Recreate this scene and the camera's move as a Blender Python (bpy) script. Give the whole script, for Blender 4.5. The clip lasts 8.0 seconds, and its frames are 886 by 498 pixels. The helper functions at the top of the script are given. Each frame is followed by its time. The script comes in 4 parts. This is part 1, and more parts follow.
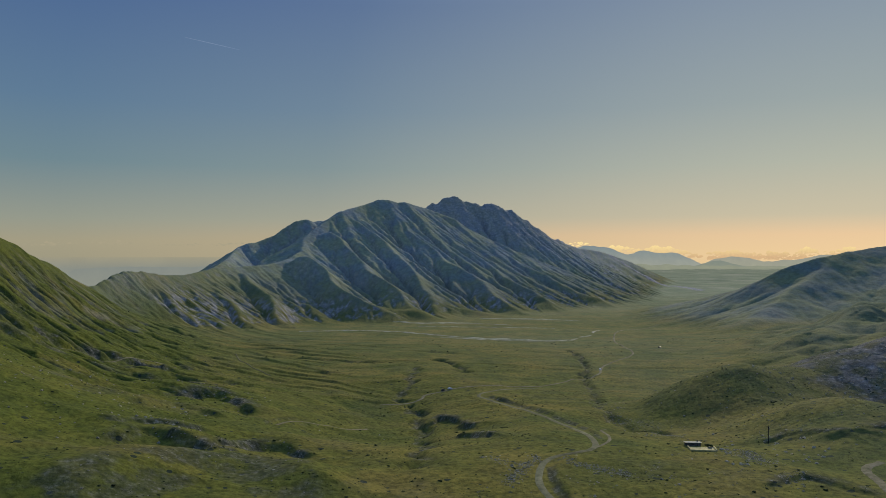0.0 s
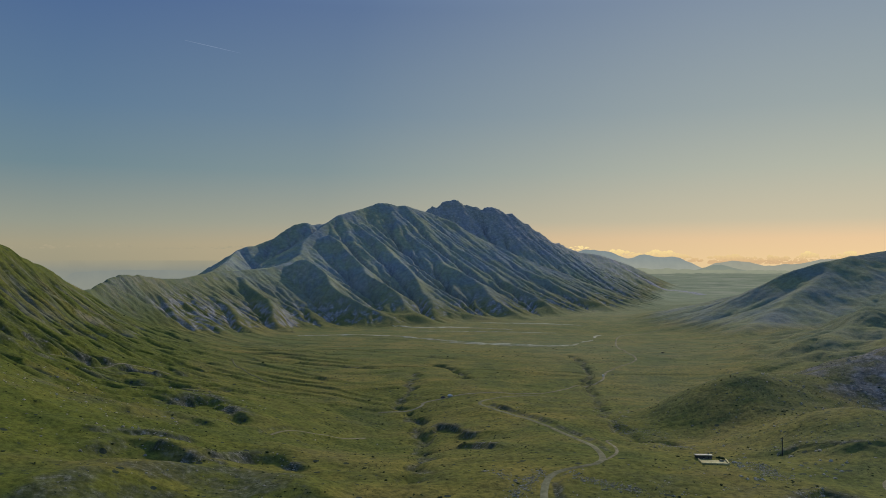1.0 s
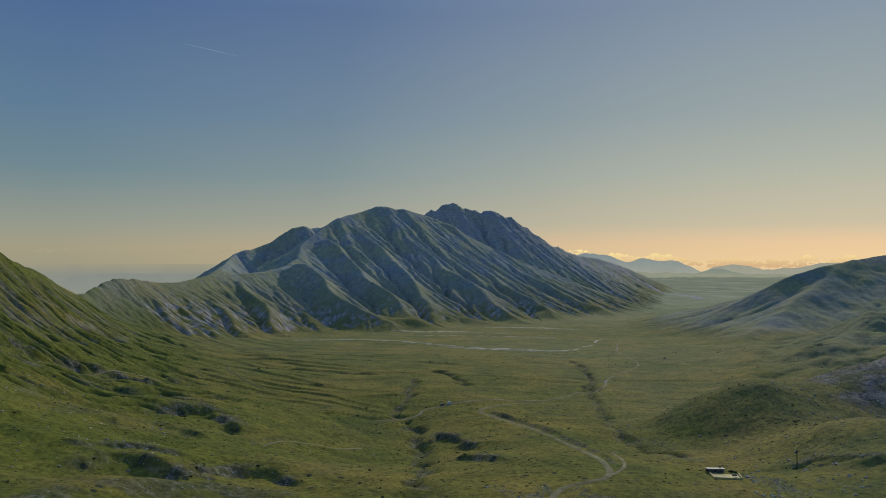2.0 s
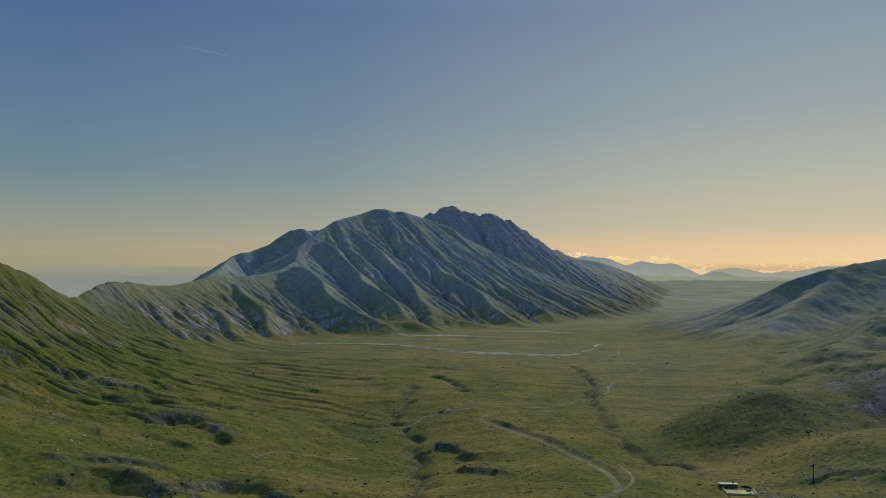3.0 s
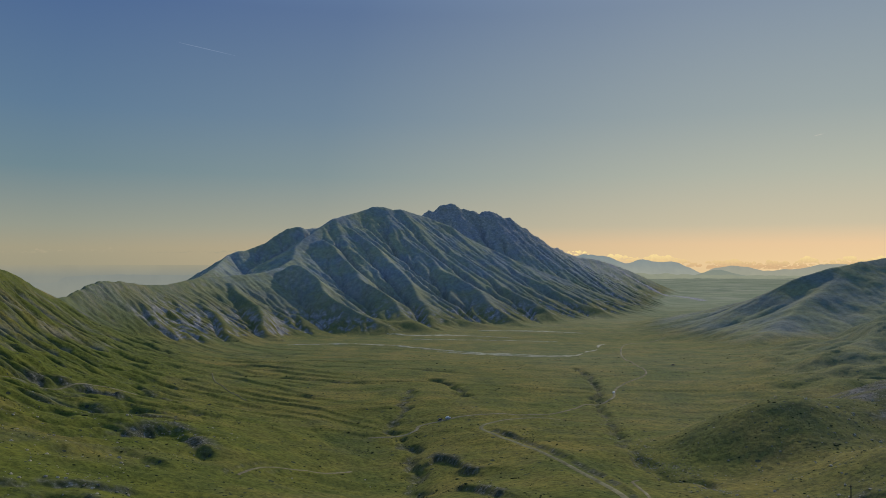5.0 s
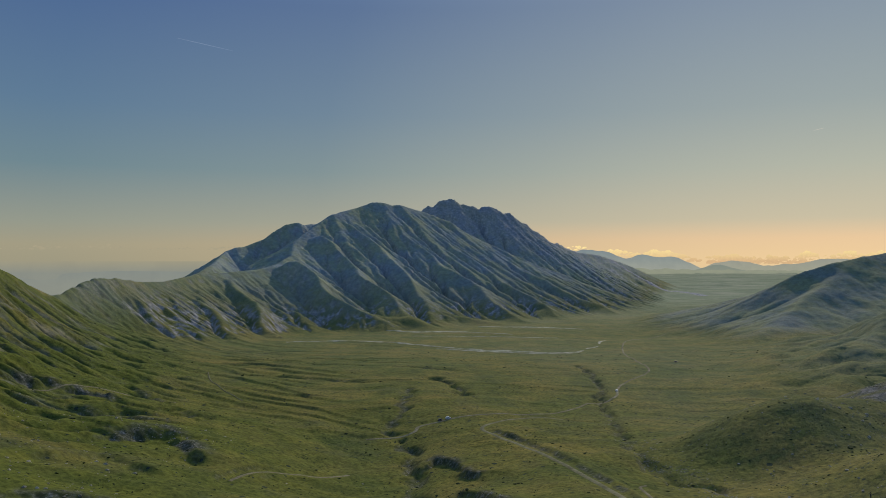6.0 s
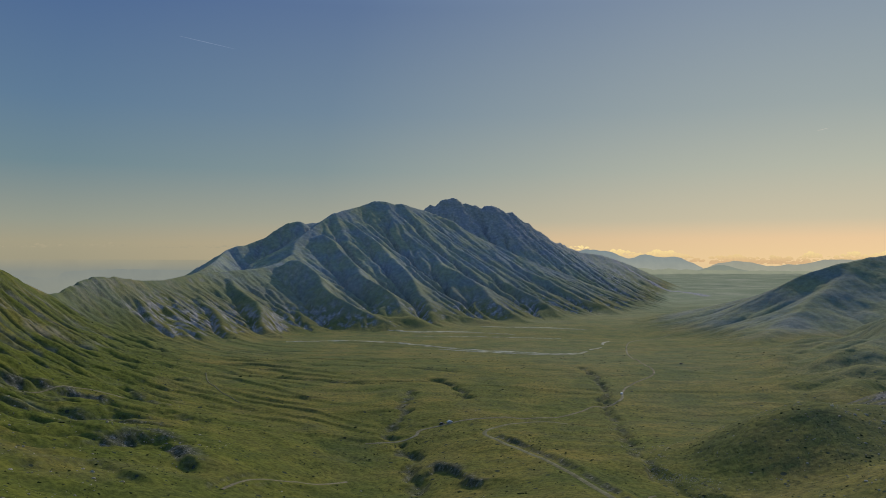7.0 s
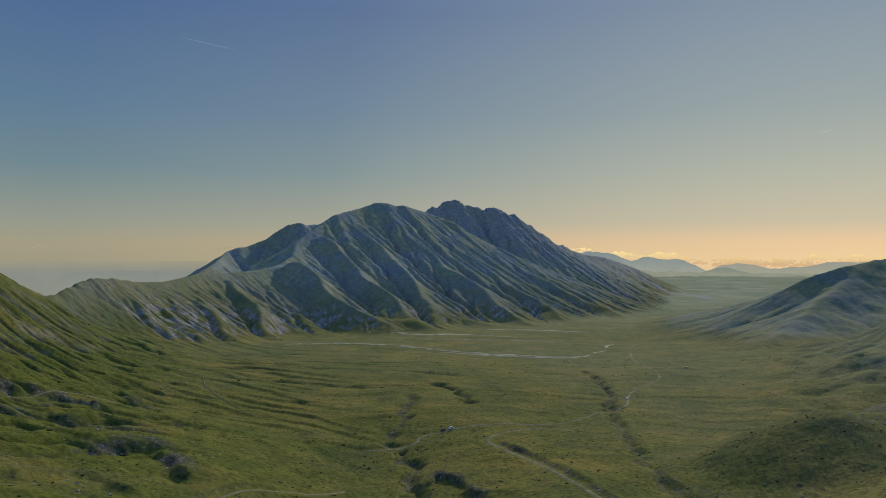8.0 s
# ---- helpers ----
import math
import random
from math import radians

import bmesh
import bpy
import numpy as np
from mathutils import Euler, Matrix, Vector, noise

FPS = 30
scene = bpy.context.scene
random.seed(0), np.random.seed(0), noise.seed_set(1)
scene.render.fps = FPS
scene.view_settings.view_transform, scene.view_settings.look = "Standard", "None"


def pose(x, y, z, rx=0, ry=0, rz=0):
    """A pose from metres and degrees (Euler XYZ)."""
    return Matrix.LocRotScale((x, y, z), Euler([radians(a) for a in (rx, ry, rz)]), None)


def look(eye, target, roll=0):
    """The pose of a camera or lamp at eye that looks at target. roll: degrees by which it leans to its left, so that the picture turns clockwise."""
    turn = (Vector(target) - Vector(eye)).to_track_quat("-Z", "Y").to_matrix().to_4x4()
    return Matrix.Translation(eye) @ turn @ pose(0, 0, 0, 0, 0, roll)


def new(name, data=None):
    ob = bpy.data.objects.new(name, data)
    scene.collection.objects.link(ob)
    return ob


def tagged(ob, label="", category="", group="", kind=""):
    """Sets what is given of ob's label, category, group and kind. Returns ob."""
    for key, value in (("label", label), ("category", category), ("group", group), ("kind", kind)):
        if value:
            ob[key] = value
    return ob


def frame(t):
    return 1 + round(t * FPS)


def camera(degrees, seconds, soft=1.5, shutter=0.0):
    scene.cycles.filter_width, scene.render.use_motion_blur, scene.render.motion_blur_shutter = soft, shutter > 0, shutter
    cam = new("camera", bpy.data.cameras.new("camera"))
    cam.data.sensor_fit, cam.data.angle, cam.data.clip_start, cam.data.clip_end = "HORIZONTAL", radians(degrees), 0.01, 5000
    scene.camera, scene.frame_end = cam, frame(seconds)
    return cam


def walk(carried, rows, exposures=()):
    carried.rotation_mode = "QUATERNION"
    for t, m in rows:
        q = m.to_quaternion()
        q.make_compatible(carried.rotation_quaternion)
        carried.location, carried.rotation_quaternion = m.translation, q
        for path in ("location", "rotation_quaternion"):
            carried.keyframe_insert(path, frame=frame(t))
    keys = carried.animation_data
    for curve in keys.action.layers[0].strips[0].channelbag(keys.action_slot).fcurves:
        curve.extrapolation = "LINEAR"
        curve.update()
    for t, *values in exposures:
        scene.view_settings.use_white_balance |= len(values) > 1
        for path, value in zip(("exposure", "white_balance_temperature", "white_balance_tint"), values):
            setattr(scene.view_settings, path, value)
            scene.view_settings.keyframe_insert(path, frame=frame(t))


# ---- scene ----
cam = camera(61.9, 8.0, soft=0.6)
PATH = [
    (0, (-1.248, 1.327, 88.553), (-1.164, 3.325, 88.569), 0.0),
    (0.5, (-1.09, 6.996, 88.607), (-1.006, 8.994, 88.627), -0.0),
    (1, (-0.939, 12.673, 88.673), (-0.855, 14.671, 88.699), 0.1),
    (1.5, (-0.833, 18.501, 88.768), (-0.747, 20.499, 88.799), 0.1),
    (3, (-0.516, 36.883, 89.565), (-0.425, 38.88, 89.608), 0.2),
    (3.5, (-0.255, 43.124, 89.729), (-0.162, 45.121, 89.773), 0.2),
    (4, (0.048, 49.382, 89.903), (0.141, 51.379, 89.946), 0.2),
    (4.5, (0.362, 55.402, 90.091), (0.455, 57.4, 90.133), 0.2),
    (6, (1.097, 72.33, 91.033), (1.192, 74.327, 91.059), 0.0),
    (6.5, (1.388, 77.719, 91.186), (1.48, 79.717, 91.209), 0.1),
    (7, (1.71, 83.074, 91.32), (1.799, 85.072, 91.344), 0.2),
    (7.5, (1.98, 88.506, 91.423), (2.066, 90.504, 91.449), 0.2),
    (8, (2.194, 93.996, 91.485), (2.278, 95.994, 91.514), 0.3),
]
walk(cam, [(t, look(eye, target, roll)) for t, eye, target, roll in PATH])

# ---- light ----
SUN_AZ, SUN_EL = 22.0, 27.0  # degrees to the right of the way ahead, and above the horizon
sun = new("sun", bpy.data.lights.new("sun", "SUN"))
sun.data.energy, sun.data.angle, sun.data.color = 2.8, radians(0.53), (1.0, 0.865, 0.65)
sun.matrix_world = look((0, 0, 0), (-math.sin(radians(SUN_AZ)) * math.cos(radians(SUN_EL)), -math.cos(radians(SUN_AZ)) * math.cos(radians(SUN_EL)), -math.sin(radians(SUN_EL))))


def link(tree, a, b):
    tree.links.new(a, b)


def node(tree, kind, **inputs):
    n = tree.nodes.new(kind)
    for key, value in inputs.items():
        n.inputs[key.replace("_", " ")].default_value = value
    return n


def math_node(tree, op, a, b=None):
    n = tree.nodes.new("ShaderNodeMath")
    n.operation = op
    for i, v in enumerate((a, b)):
        if v is None:
            continue
        if isinstance(v, (int, float)):
            n.inputs[i].default_value = v
        else:
            tree.links.new(v, n.inputs[i])
    return n.outputs[0]


def ramp(tree, fac, stops):
    n = tree.nodes.new("ShaderNodeValToRGB")
    e = n.color_ramp.elements
    while len(e) < len(stops):
        e.new(0.5)
    for el, (pos, col) in zip(e, stops):
        el.position, el.color = pos, (*col, 1)
    tree.links.new(fac, n.inputs["Fac"])
    return n.outputs["Color"]


def mix(tree, fac, a, b, blend="MIX"):
    n = tree.nodes.new("ShaderNodeMix")
    n.data_type, n.blend_type = "RGBA", blend
    for sock, v in ((n.inputs[0], fac), (n.inputs[6], a), (n.inputs[7], b)):
        if isinstance(v, (int, float)):
            sock.default_value = v
        elif isinstance(v, tuple):
            sock.default_value = (*v, 1)
        else:
            tree.links.new(v, sock)
    return n.outputs[2]


def rgb(r, g, b):
    """A colour from its 0 to 255 values on a screen."""
    return tuple(((c / 255 + 0.055) / 1.055) ** 2.4 if c > 10 else c / 255 / 12.92 for c in (r, g, b))


world = bpy.data.worlds.new("sky")
scene.world = world
world.use_nodes = True
wt = world.node_tree
coord = wt.nodes.new("ShaderNodeTexCoord")
sep = wt.nodes.new("ShaderNodeSeparateXYZ")
link(wt, coord.outputs["Generated"], sep.inputs[0])
height = math_node(wt, "MULTIPLY_ADD", sep.outputs["Z"], 1.0)
wt.nodes[-1].inputs[2].default_value = 0.1
cool = ramp(wt, height, [(0.0, rgb(128, 132, 126)), (0.10, rgb(156, 151, 128)), (0.118, rgb(160, 154, 130)), (0.145, rgb(146, 151, 138)), (0.215, rgb(108, 133, 143)),
                         (0.29, rgb(92, 121, 148)), (0.42, rgb(74, 102, 145)), (0.60, rgb(96, 128, 176)), (1.0, rgb(116, 150, 200))])
warm = ramp(wt, height, [(0.0, rgb(200, 170, 130)), (0.10, rgb(237, 204, 155)), (0.126, rgb(231, 198, 156)), (0.150, rgb(200, 189, 162)), (0.215, rgb(177, 180, 165)),
                         (0.29, rgb(154, 165, 164)), (0.42, rgb(133, 149, 164)), (0.60, rgb(134, 154, 182)), (1.0, rgb(116, 150, 200))])
side = wt.nodes.new("ShaderNodeVectorMath")
side.operation = "DOT_PRODUCT"
link(wt, coord.outputs["Generated"], side.inputs[0])
side.inputs[1].default_value = (math.sin(radians(40)), math.cos(radians(40)), 0)
toward = ramp(wt, side.outputs["Value"], [(0.0, (0.0, 0.0, 0.0)), (0.42, (0.02, 0.02, 0.02)), (0.68, (0.22, 0.22, 0.22)), (0.86, (0.62, 0.62, 0.62)), (0.99, (1.0, 1.0, 1.0))])
gradient = mix(wt, toward, cool, warm)
nishita = wt.nodes.new("ShaderNodeTexSky")
nishita.sky_type, nishita.sun_disc = "NISHITA", False
nishita.sun_elevation, nishita.sun_rotation = radians(SUN_EL), radians(SUN_AZ)
dim = mix(wt, 1.0, nishita.outputs["Color"], (0.001, 0.001, 0.001), "MULTIPLY")
link(wt, mix(wt, 1.0, gradient, dim, "ADD"), wt.nodes["Background"].inputs["Color"])
wt.nodes["Background"].inputs["Strength"].default_value = 1.0

# ---- materials ----
def material(name, rough=0.9):
    m = bpy.data.materials.new(name)
    m.use_nodes = True
    b = m.node_tree.nodes["Principled BSDF"]
    b.inputs["Roughness"].default_value = rough
    b.inputs["Specular IOR Level"].default_value = 0.06
    return m, m.node_tree, b


def texture(t, size, detail=5.0, rough=0.55, squash=(1, 1, 1)):
    geo = t.nodes.new("ShaderNodeNewGeometry")
    at = t.nodes.new("ShaderNodeVectorMath")
    at.operation = "MULTIPLY"
    link(t, geo.outputs["Position"], at.inputs[0])
    at.inputs[1].default_value = squash
    n = node(t, "ShaderNodeTexNoise", Scale=1.0 / size, Detail=detail, Roughness=rough)
    link(t, at.outputs[0], n.inputs["Vector"])
    return n.outputs["Fac"]


def dots(t, size, reach, share):
    """Scattered tufts, 1 inside a tuft."""
    geo = t.nodes.new("ShaderNodeNewGeometry")
    v = node(t, "ShaderNodeTexVoronoi", Scale=1.0 / size)
    link(t, geo.outputs["Position"], v.inputs["Vector"])
    near = math_node(t, "LESS_THAN", v.outputs["Distance"], reach)
    pick = t.nodes.new("ShaderNodeSeparateXYZ")
    link(t, v.outputs["Color"], pick.inputs[0])
    return math_node(t, "MULTIPLY", near, math_node(t, "LESS_THAN", pick.outputs[0], share))


def meadow_material():
    m, t, b = material("meadow_and_scree", 1.0)
    b.inputs["Specular IOR Level"].default_value = 0.05

    def share(name):
        n = t.nodes.new("ShaderNodeAttribute")
        n.attribute_name = name
        return n.outputs["Fac"]

    fine = texture(t, 2.2, 6, 0.7)
    grass = ramp(t, texture(t, 14, 8, 0.62), [(0.36, (0.062, 0.076, 0.018)), (0.47, (0.088, 0.100, 0.019)), (0.54, (0.114, 0.120, 0.020)), (0.64, (0.148, 0.140, 0.024))])
    dry = ramp(t, texture(t, 46, 8, 0.6), [(0.38, (0.066, 0.080, 0.019)), (0.50, (0.116, 0.110, 0.024)), (0.62, (0.168, 0.134, 0.034))])
    col = mix(t, 0.55, grass, dry)
    wide = ramp(t, texture(t, 150, 5, 0.55), [(0.38, (0.82, 0.92, 0.9)), (0.5, (1.0, 1.0, 1.0)), (0.62, (1.12, 1.04, 1.0))])
    col = mix(t, 1.0, col, wide, "MULTIPLY")
    col = mix(t, share("lush"), col, mix(t, 0.6, grass, (0.068, 0.088, 0.013)))
    col = mix(t, 0.7, col, ramp(t, fine, [(0.38, (0.45, 0.48, 0.52)), (0.5, (1.0, 1.0, 1.0)), (0.62, (1.5, 1.45, 1.36))]), "MULTIPLY")
    col = mix(t, math_node(t, "MULTIPLY", dots(t, 2.1, 0.20, 0.3), 0.6), col, (0.045, 0.058, 0.026))
    col = mix(t, dots(t, 4.5, 0.15, 0.3), col, (0.030, 0.042, 0.024))
    col = mix(t, dots(t, 9.0, 0.13, 0.35), col, (0.026, 0.038, 0.022))
    # blue-grey upland turf with the haze of distance put into its colour
    alpine_haze = ramp(t, texture(t, 70, 9, 0.62), [(0.36, (0.164, 0.206, 0.190)), (0.47, (0.180, 0.220, 0.172)), (0.55, (0.192, 0.226, 0.142)), (0.66, (0.214, 0.240, 0.136))])
    alpine_haze = mix(t, 0.55, alpine_haze, ramp(t, texture(t, 9, 6, 0.7), [(0.38, (0.62, 0.64, 0.68)), (0.5, (1.0, 1.0, 1.0)), (0.62, (1.4, 1.37, 1.32))]), "MULTIPLY")
    col = mix(t, share("alpine_haze"), col, alpine_haze)
    # pale dry grass with distance haze put into its colour
    steppe_haze = ramp(t, texture(t, 120, 8, 0.62, (0.5, 1.6, 1)), [(0.36, (0.150, 0.190, 0.100)), (0.52, (0.195, 0.230, 0.122)), (0.68, (0.280, 0.290, 0.175))])
    col = mix(t, share("steppe_haze"), col, steppe_haze)
    # dark scrub and scree, with shade of banks and gullies put in
    heath_shade = ramp(t, texture(t, 2.6, 8, 0.75), [(0.42, (0.022, 0.027, 0.019)), (0.51, (0.054, 0.060, 0.043)), (0.57, (0.105, 0.108, 0.084)), (0.66, (0.25, 0.245, 0.20))])
    col = mix(t, share("heath_shade"), col, heath_shade)
    stone = ramp(t, texture(t, 7, 10, 0.75), [(0.38, (0.120, 0.130, 0.135)), (0.50, (0.23, 0.235, 0.225)), (0.61, (0.42, 0.40, 0.36))])
    col = mix(t, share("stone"), col, stone)
    col = mix(t, 1.0, col, (1.16, 1.14, 1.3), "MULTIPLY")
    link(t, col, b.inputs["Base Color"])
    big = node(t, "ShaderNodeBump", Strength=0.3, Distance=1.4)
    link(t, texture(t, 9, 8, 0.7), big.inputs["Height"])
    bm = node(t, "ShaderNodeBump", Strength=0.75, Distance=0.6)
    link(t, fine, bm.inputs["Height"])
    link(t, big.outputs["Normal"], bm.inputs["Normal"])
    link(t, bm.outputs["Normal"], b.inputs["Normal"])
    return m


def gravel_material(name, stops, size=2.5, rough=0.95):
    m, t, b = material(name, rough)
    col = ramp(t, texture(t, size, 8, 0.7), stops)
    wide = ramp(t, texture(t, size * 9, 4, 0.6), [(0.35, (0.72, 0.72, 0.72)), (0.65, (1.2, 1.2, 1.2))])
    link(t, mix(t, 1.0, col, wide, "MULTIPLY"), b.inputs["Base Color"])
    bm = node(t, "ShaderNodeBump", Strength=0.5, Distance=0.2)
    link(t, texture(t, size * 0.6, 6, 0.7), bm.inputs["Height"])
    link(t, bm.outputs["Normal"], b.inputs["Normal"])
    return m


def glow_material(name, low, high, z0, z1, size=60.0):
    """Plain far distance: haze and sunlight put into a soft glow from one colour at the foot to another at the top."""
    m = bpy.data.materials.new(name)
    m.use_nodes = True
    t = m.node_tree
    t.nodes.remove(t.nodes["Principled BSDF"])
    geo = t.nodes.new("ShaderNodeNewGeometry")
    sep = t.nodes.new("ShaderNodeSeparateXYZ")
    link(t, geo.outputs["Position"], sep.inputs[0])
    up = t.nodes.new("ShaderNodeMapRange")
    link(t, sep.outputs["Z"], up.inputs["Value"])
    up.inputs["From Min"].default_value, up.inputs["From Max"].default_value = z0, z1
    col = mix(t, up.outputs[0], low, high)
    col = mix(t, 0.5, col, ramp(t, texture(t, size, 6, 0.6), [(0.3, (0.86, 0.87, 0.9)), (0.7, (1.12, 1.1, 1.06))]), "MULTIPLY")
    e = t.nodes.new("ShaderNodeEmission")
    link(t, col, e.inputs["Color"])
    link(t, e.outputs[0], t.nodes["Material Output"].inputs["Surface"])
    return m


MEADOW = meadow_material()
ROAD = gravel_material("pale_gravel_road", [(0.35, (0.115, 0.116, 0.062)), (0.5, (0.160, 0.156, 0.088)), (0.7, (0.225, 0.215, 0.130))])
DIRT = gravel_material("worn_dirt_track", [(0.35, (0.10, 0.10, 0.05)), (0.5, (0.18, 0.165, 0.10)), (0.7, (0.26, 0.23, 0.16))])
RIVER = gravel_material("white_river_gravel", [(0.38, (0.16, 0.18, 0.10)), (0.5, (0.26, 0.26, 0.18)), (0.64, (0.38, 0.37, 0.29))], 10)

# ---- shape of the land ----
def table(points, soften, lo=-900.0, hi=5200.0, n=3051):
    """A smooth curve through a few (place, value) pairs."""
    s = np.linspace(lo, hi, n)
    a, b = zip(*points)
    v = np.interp(s, a, b)
    k = max(1, int(soften / (s[1] - s[0])))
    w = np.hanning(2 * k + 3)
    return s, np.convolve(np.pad(v, k + 1, mode="edge"), w / w.sum(), mode="valid")


def along(t, v):
    return np.interp(v, t[0], t[1])


def hash2(i, j, seed):
    h = (i * 374761393 + j * 668265263 + seed * 1442695041) & 0xFFFFFFFF
    h = ((h ^ (h >> 13)) * 1274126177) & 0xFFFFFFFF
    h = ((h ^ (h >> 16)) * 2246822519) & 0xFFFFFFFF
    return h ^ (h >> 15)


def gnoise(x, y, seed=0):
    """Gradient noise, about -1 to 1."""
    ix, iy = np.floor(x).astype(np.int64), np.floor(y).astype(np.int64)
    fx, fy = x - ix, y - iy
    u, v = fx * fx * fx * (fx * (fx * 6 - 15) + 10), fy * fy * fy * (fy * (fy * 6 - 15) + 10)

    def g(a, b):
        t = hash2(ix + a, iy + b, seed) * (2 * np.pi / 4294967296.0)
        return np.cos(t) * (fx - a) + np.sin(t) * (fy - b)

    n0 = g(0, 0) * (1 - u) + g(1, 0) * u
    n1 = g(0, 1) * (1 - u) + g(1, 1) * u
    return (n0 * (1 - v) + n1 * v) * 1.45


def fbm(x, y, size, octaves, seed=0, gain=0.5):
    out, amp, f = 0.0, 1.0, 1.0 / size
    for o in range(octaves):
        out = out + amp * gnoise(x * f + 17.3 * o, y * f - 9.1 * o, seed + o)
        amp, f = amp * gain, f * 2.03
    return out


def ridged(x, y, size, octaves, seed=0, gain=0.5):
    out, amp, f, tot = 0.0, 1.0, 1.0 / size, 0.0
    for o in range(octaves):
        out = out + amp * (1 - 2 * np.abs(gnoise(x * f + 5.7 * o, y * f + 3.3 * o, seed + o)))
        tot, amp, f = tot + amp, amp * gain, f * 2.1
    return out / tot


def smax(a, b, k):
    h = np.clip(0.5 + 0.5 * (a - b) / k, 0, 1)
    return b + (a - b) * h + k * h * (1 - h)


def step(a, b, v):
    t = np.clip((v - a) / (b - a), 0, 1)
    return t * t * (3 - 2 * t)


def bump(x, y, cx, cy, rx, ry, turn=0.0):
    c, s = math.cos(math.radians(turn)), math.sin(math.radians(turn))
    u, v = (x - cx) * c + (y - cy) * s, -(x - cx) * s + (y - cy) * c
    return np.exp(-(u / rx) ** 2 - (v / ry) ** 2)


def ridge(x, y, base, line, power=1.25, blunt=2.0):
    """What a crest adds to the base, and how near to the crest a place is: line holds (x, y, crest height, distance to the foot)."""
    rise_all, near_all = np.zeros_like(x), np.zeros_like(x)
    m = box_of(x, y, line, max(q[3] for q in line))
    x, y, base = x[m], y[m], base[m]
    out, near = np.zeros_like(x), np.zeros_like(x)
    for (ax, ay, az, aw), (bx, by, bz, bw) in zip(line, line[1:]):
        ex, ey = bx - ax, by - ay
        t = np.clip(((x - ax) * ex + (y - ay) * ey) / (ex * ex + ey * ey), 0, 1)
        d = np.sqrt((x - ax - t * ex) ** 2 + (y - ay - t * ey) ** 2 + blunt * blunt) - 0.8 * blunt
        p = np.clip(1 - d / (aw + (bw - aw) * t), 0, 1)
        rise = np.maximum(az + (bz - az) * t - base, 0) * p ** power
        near = np.where(rise > out, p, near)
        out = np.maximum(out, rise)
    rise_all[m], near_all[m] = out, near
    return rise_all, near_all


def only(m, fn, x, y, fill=0.0):
    """fn of the places where m holds, fill elsewhere."""
    out = np.full_like(x, fill)
    out[m] = fn(x[m], y[m])
    return out


def box_of(x, y, line, margin):
    return ((x > min(q[0] for q in line) - margin) & (x < max(q[0] for q in line) + margin)
            & (y > min(q[1] for q in line) - margin) & (y < max(q[1] for q in line) + margin))


def fold(x, y, line, front, back):
    """A bank along a line drawn from left to right: steep on the near side, gentle behind. Gives its share and its steep face."""
    f, face = np.zeros_like(x), np.zeros_like(x)
    for (ax, ay), (bx, by) in zip(line, line[1:]):
        ex, ey = bx - ax, by - ay
        t = np.clip(((x - ax) * ex + (y - ay) * ey) / (ex * ex + ey * ey), 0, 1)
        d = np.hypot(x - ax - t * ex, y - ay - t * ey)
        c = ((y - ay) * ex - (x - ax) * ey) / (math.hypot(ex, ey) * np.hypot(x - ax - t * ex, y - ay - t * ey) + 0.5)
        behind = step(-0.35, 0.35, c)
        g = behind * np.exp(-(d / back) ** 2) + (1 - behind) * step(1, 0, d / front)
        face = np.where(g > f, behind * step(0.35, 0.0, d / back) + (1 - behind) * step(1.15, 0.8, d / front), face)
        f = np.maximum(f, g)
    return f, face


def line_distance(x, y, line):
    """Distance to a line, and its third value at the nearest place."""
    best, val = np.full_like(x, 1e9), np.zeros_like(x)
    for a, b in zip(line, line[1:]):
        ex, ey = b[0] - a[0], b[1] - a[1]
        t = np.clip(((x - a[0]) * ex + (y - a[1]) * ey) / (ex * ex + ey * ey + 1e-9), 0, 1)
        d = np.hypot(x - a[0] - t * ex, y - a[1] - t * ey)
        z = a[2] + (b[2] - a[2]) * t if len(a) > 2 else t
        val = np.where(d < best, z, val)
        best = np.minimum(best, d)
    return best, val


def smooth_line(points, gap):
    """A curve through the points with a vertex every gap metres."""
    p = np.array(points, float)
    p = np.vstack([2 * p[0] - p[1], p, 2 * p[-1] - p[-2]])
    out = []
    for k in range(1, len(p) - 2):
        n = max(1, int(np.hypot(*(p[k + 1] - p[k])[:2]) / gap))
        for t in np.arange(n) / n:
            out.append(0.5 * (2 * p[k] + (p[k + 1] - p[k - 1]) * t + (2 * p[k - 1] - 5 * p[k] + 4 * p[k + 1] - p[k + 2]) * t * t
                              + (3 * p[k] - p[k - 1] - 3 * p[k + 1] + p[k + 2]) * t ** 3))
    return np.array(out + [p[-2]])


# the valley floor along its length, and its sides
FLOOR = table([(-900, 60), (0, 34), (150, 12.9), (284, 14.6), (350, -1.5), (420, -0.4), (550, -15.7), (650, -15.1), (750, -17.0), (1020, -33.5), (1160, -35.2), (1300, -43), (1600, -47), (2100, -47), (2600, -38), (3200, -24), (3800, -8), (4400, 4), (5200, 10)], 60)
LEFT_X = table([(-900, -230), (300, -285), (500, -322), (600, -338), (794, -388), (900, -396), (1000, -440), (1500, -700), (5200, -1500)], 60)
LEFT_Z = table([(-900, 160), (300, 138), (500, 117), (600, 105), (700, 91), (794, 77), (900, 50), (1000, 40), (1150, 5), (1400, -40), (5200, -50)], 50)
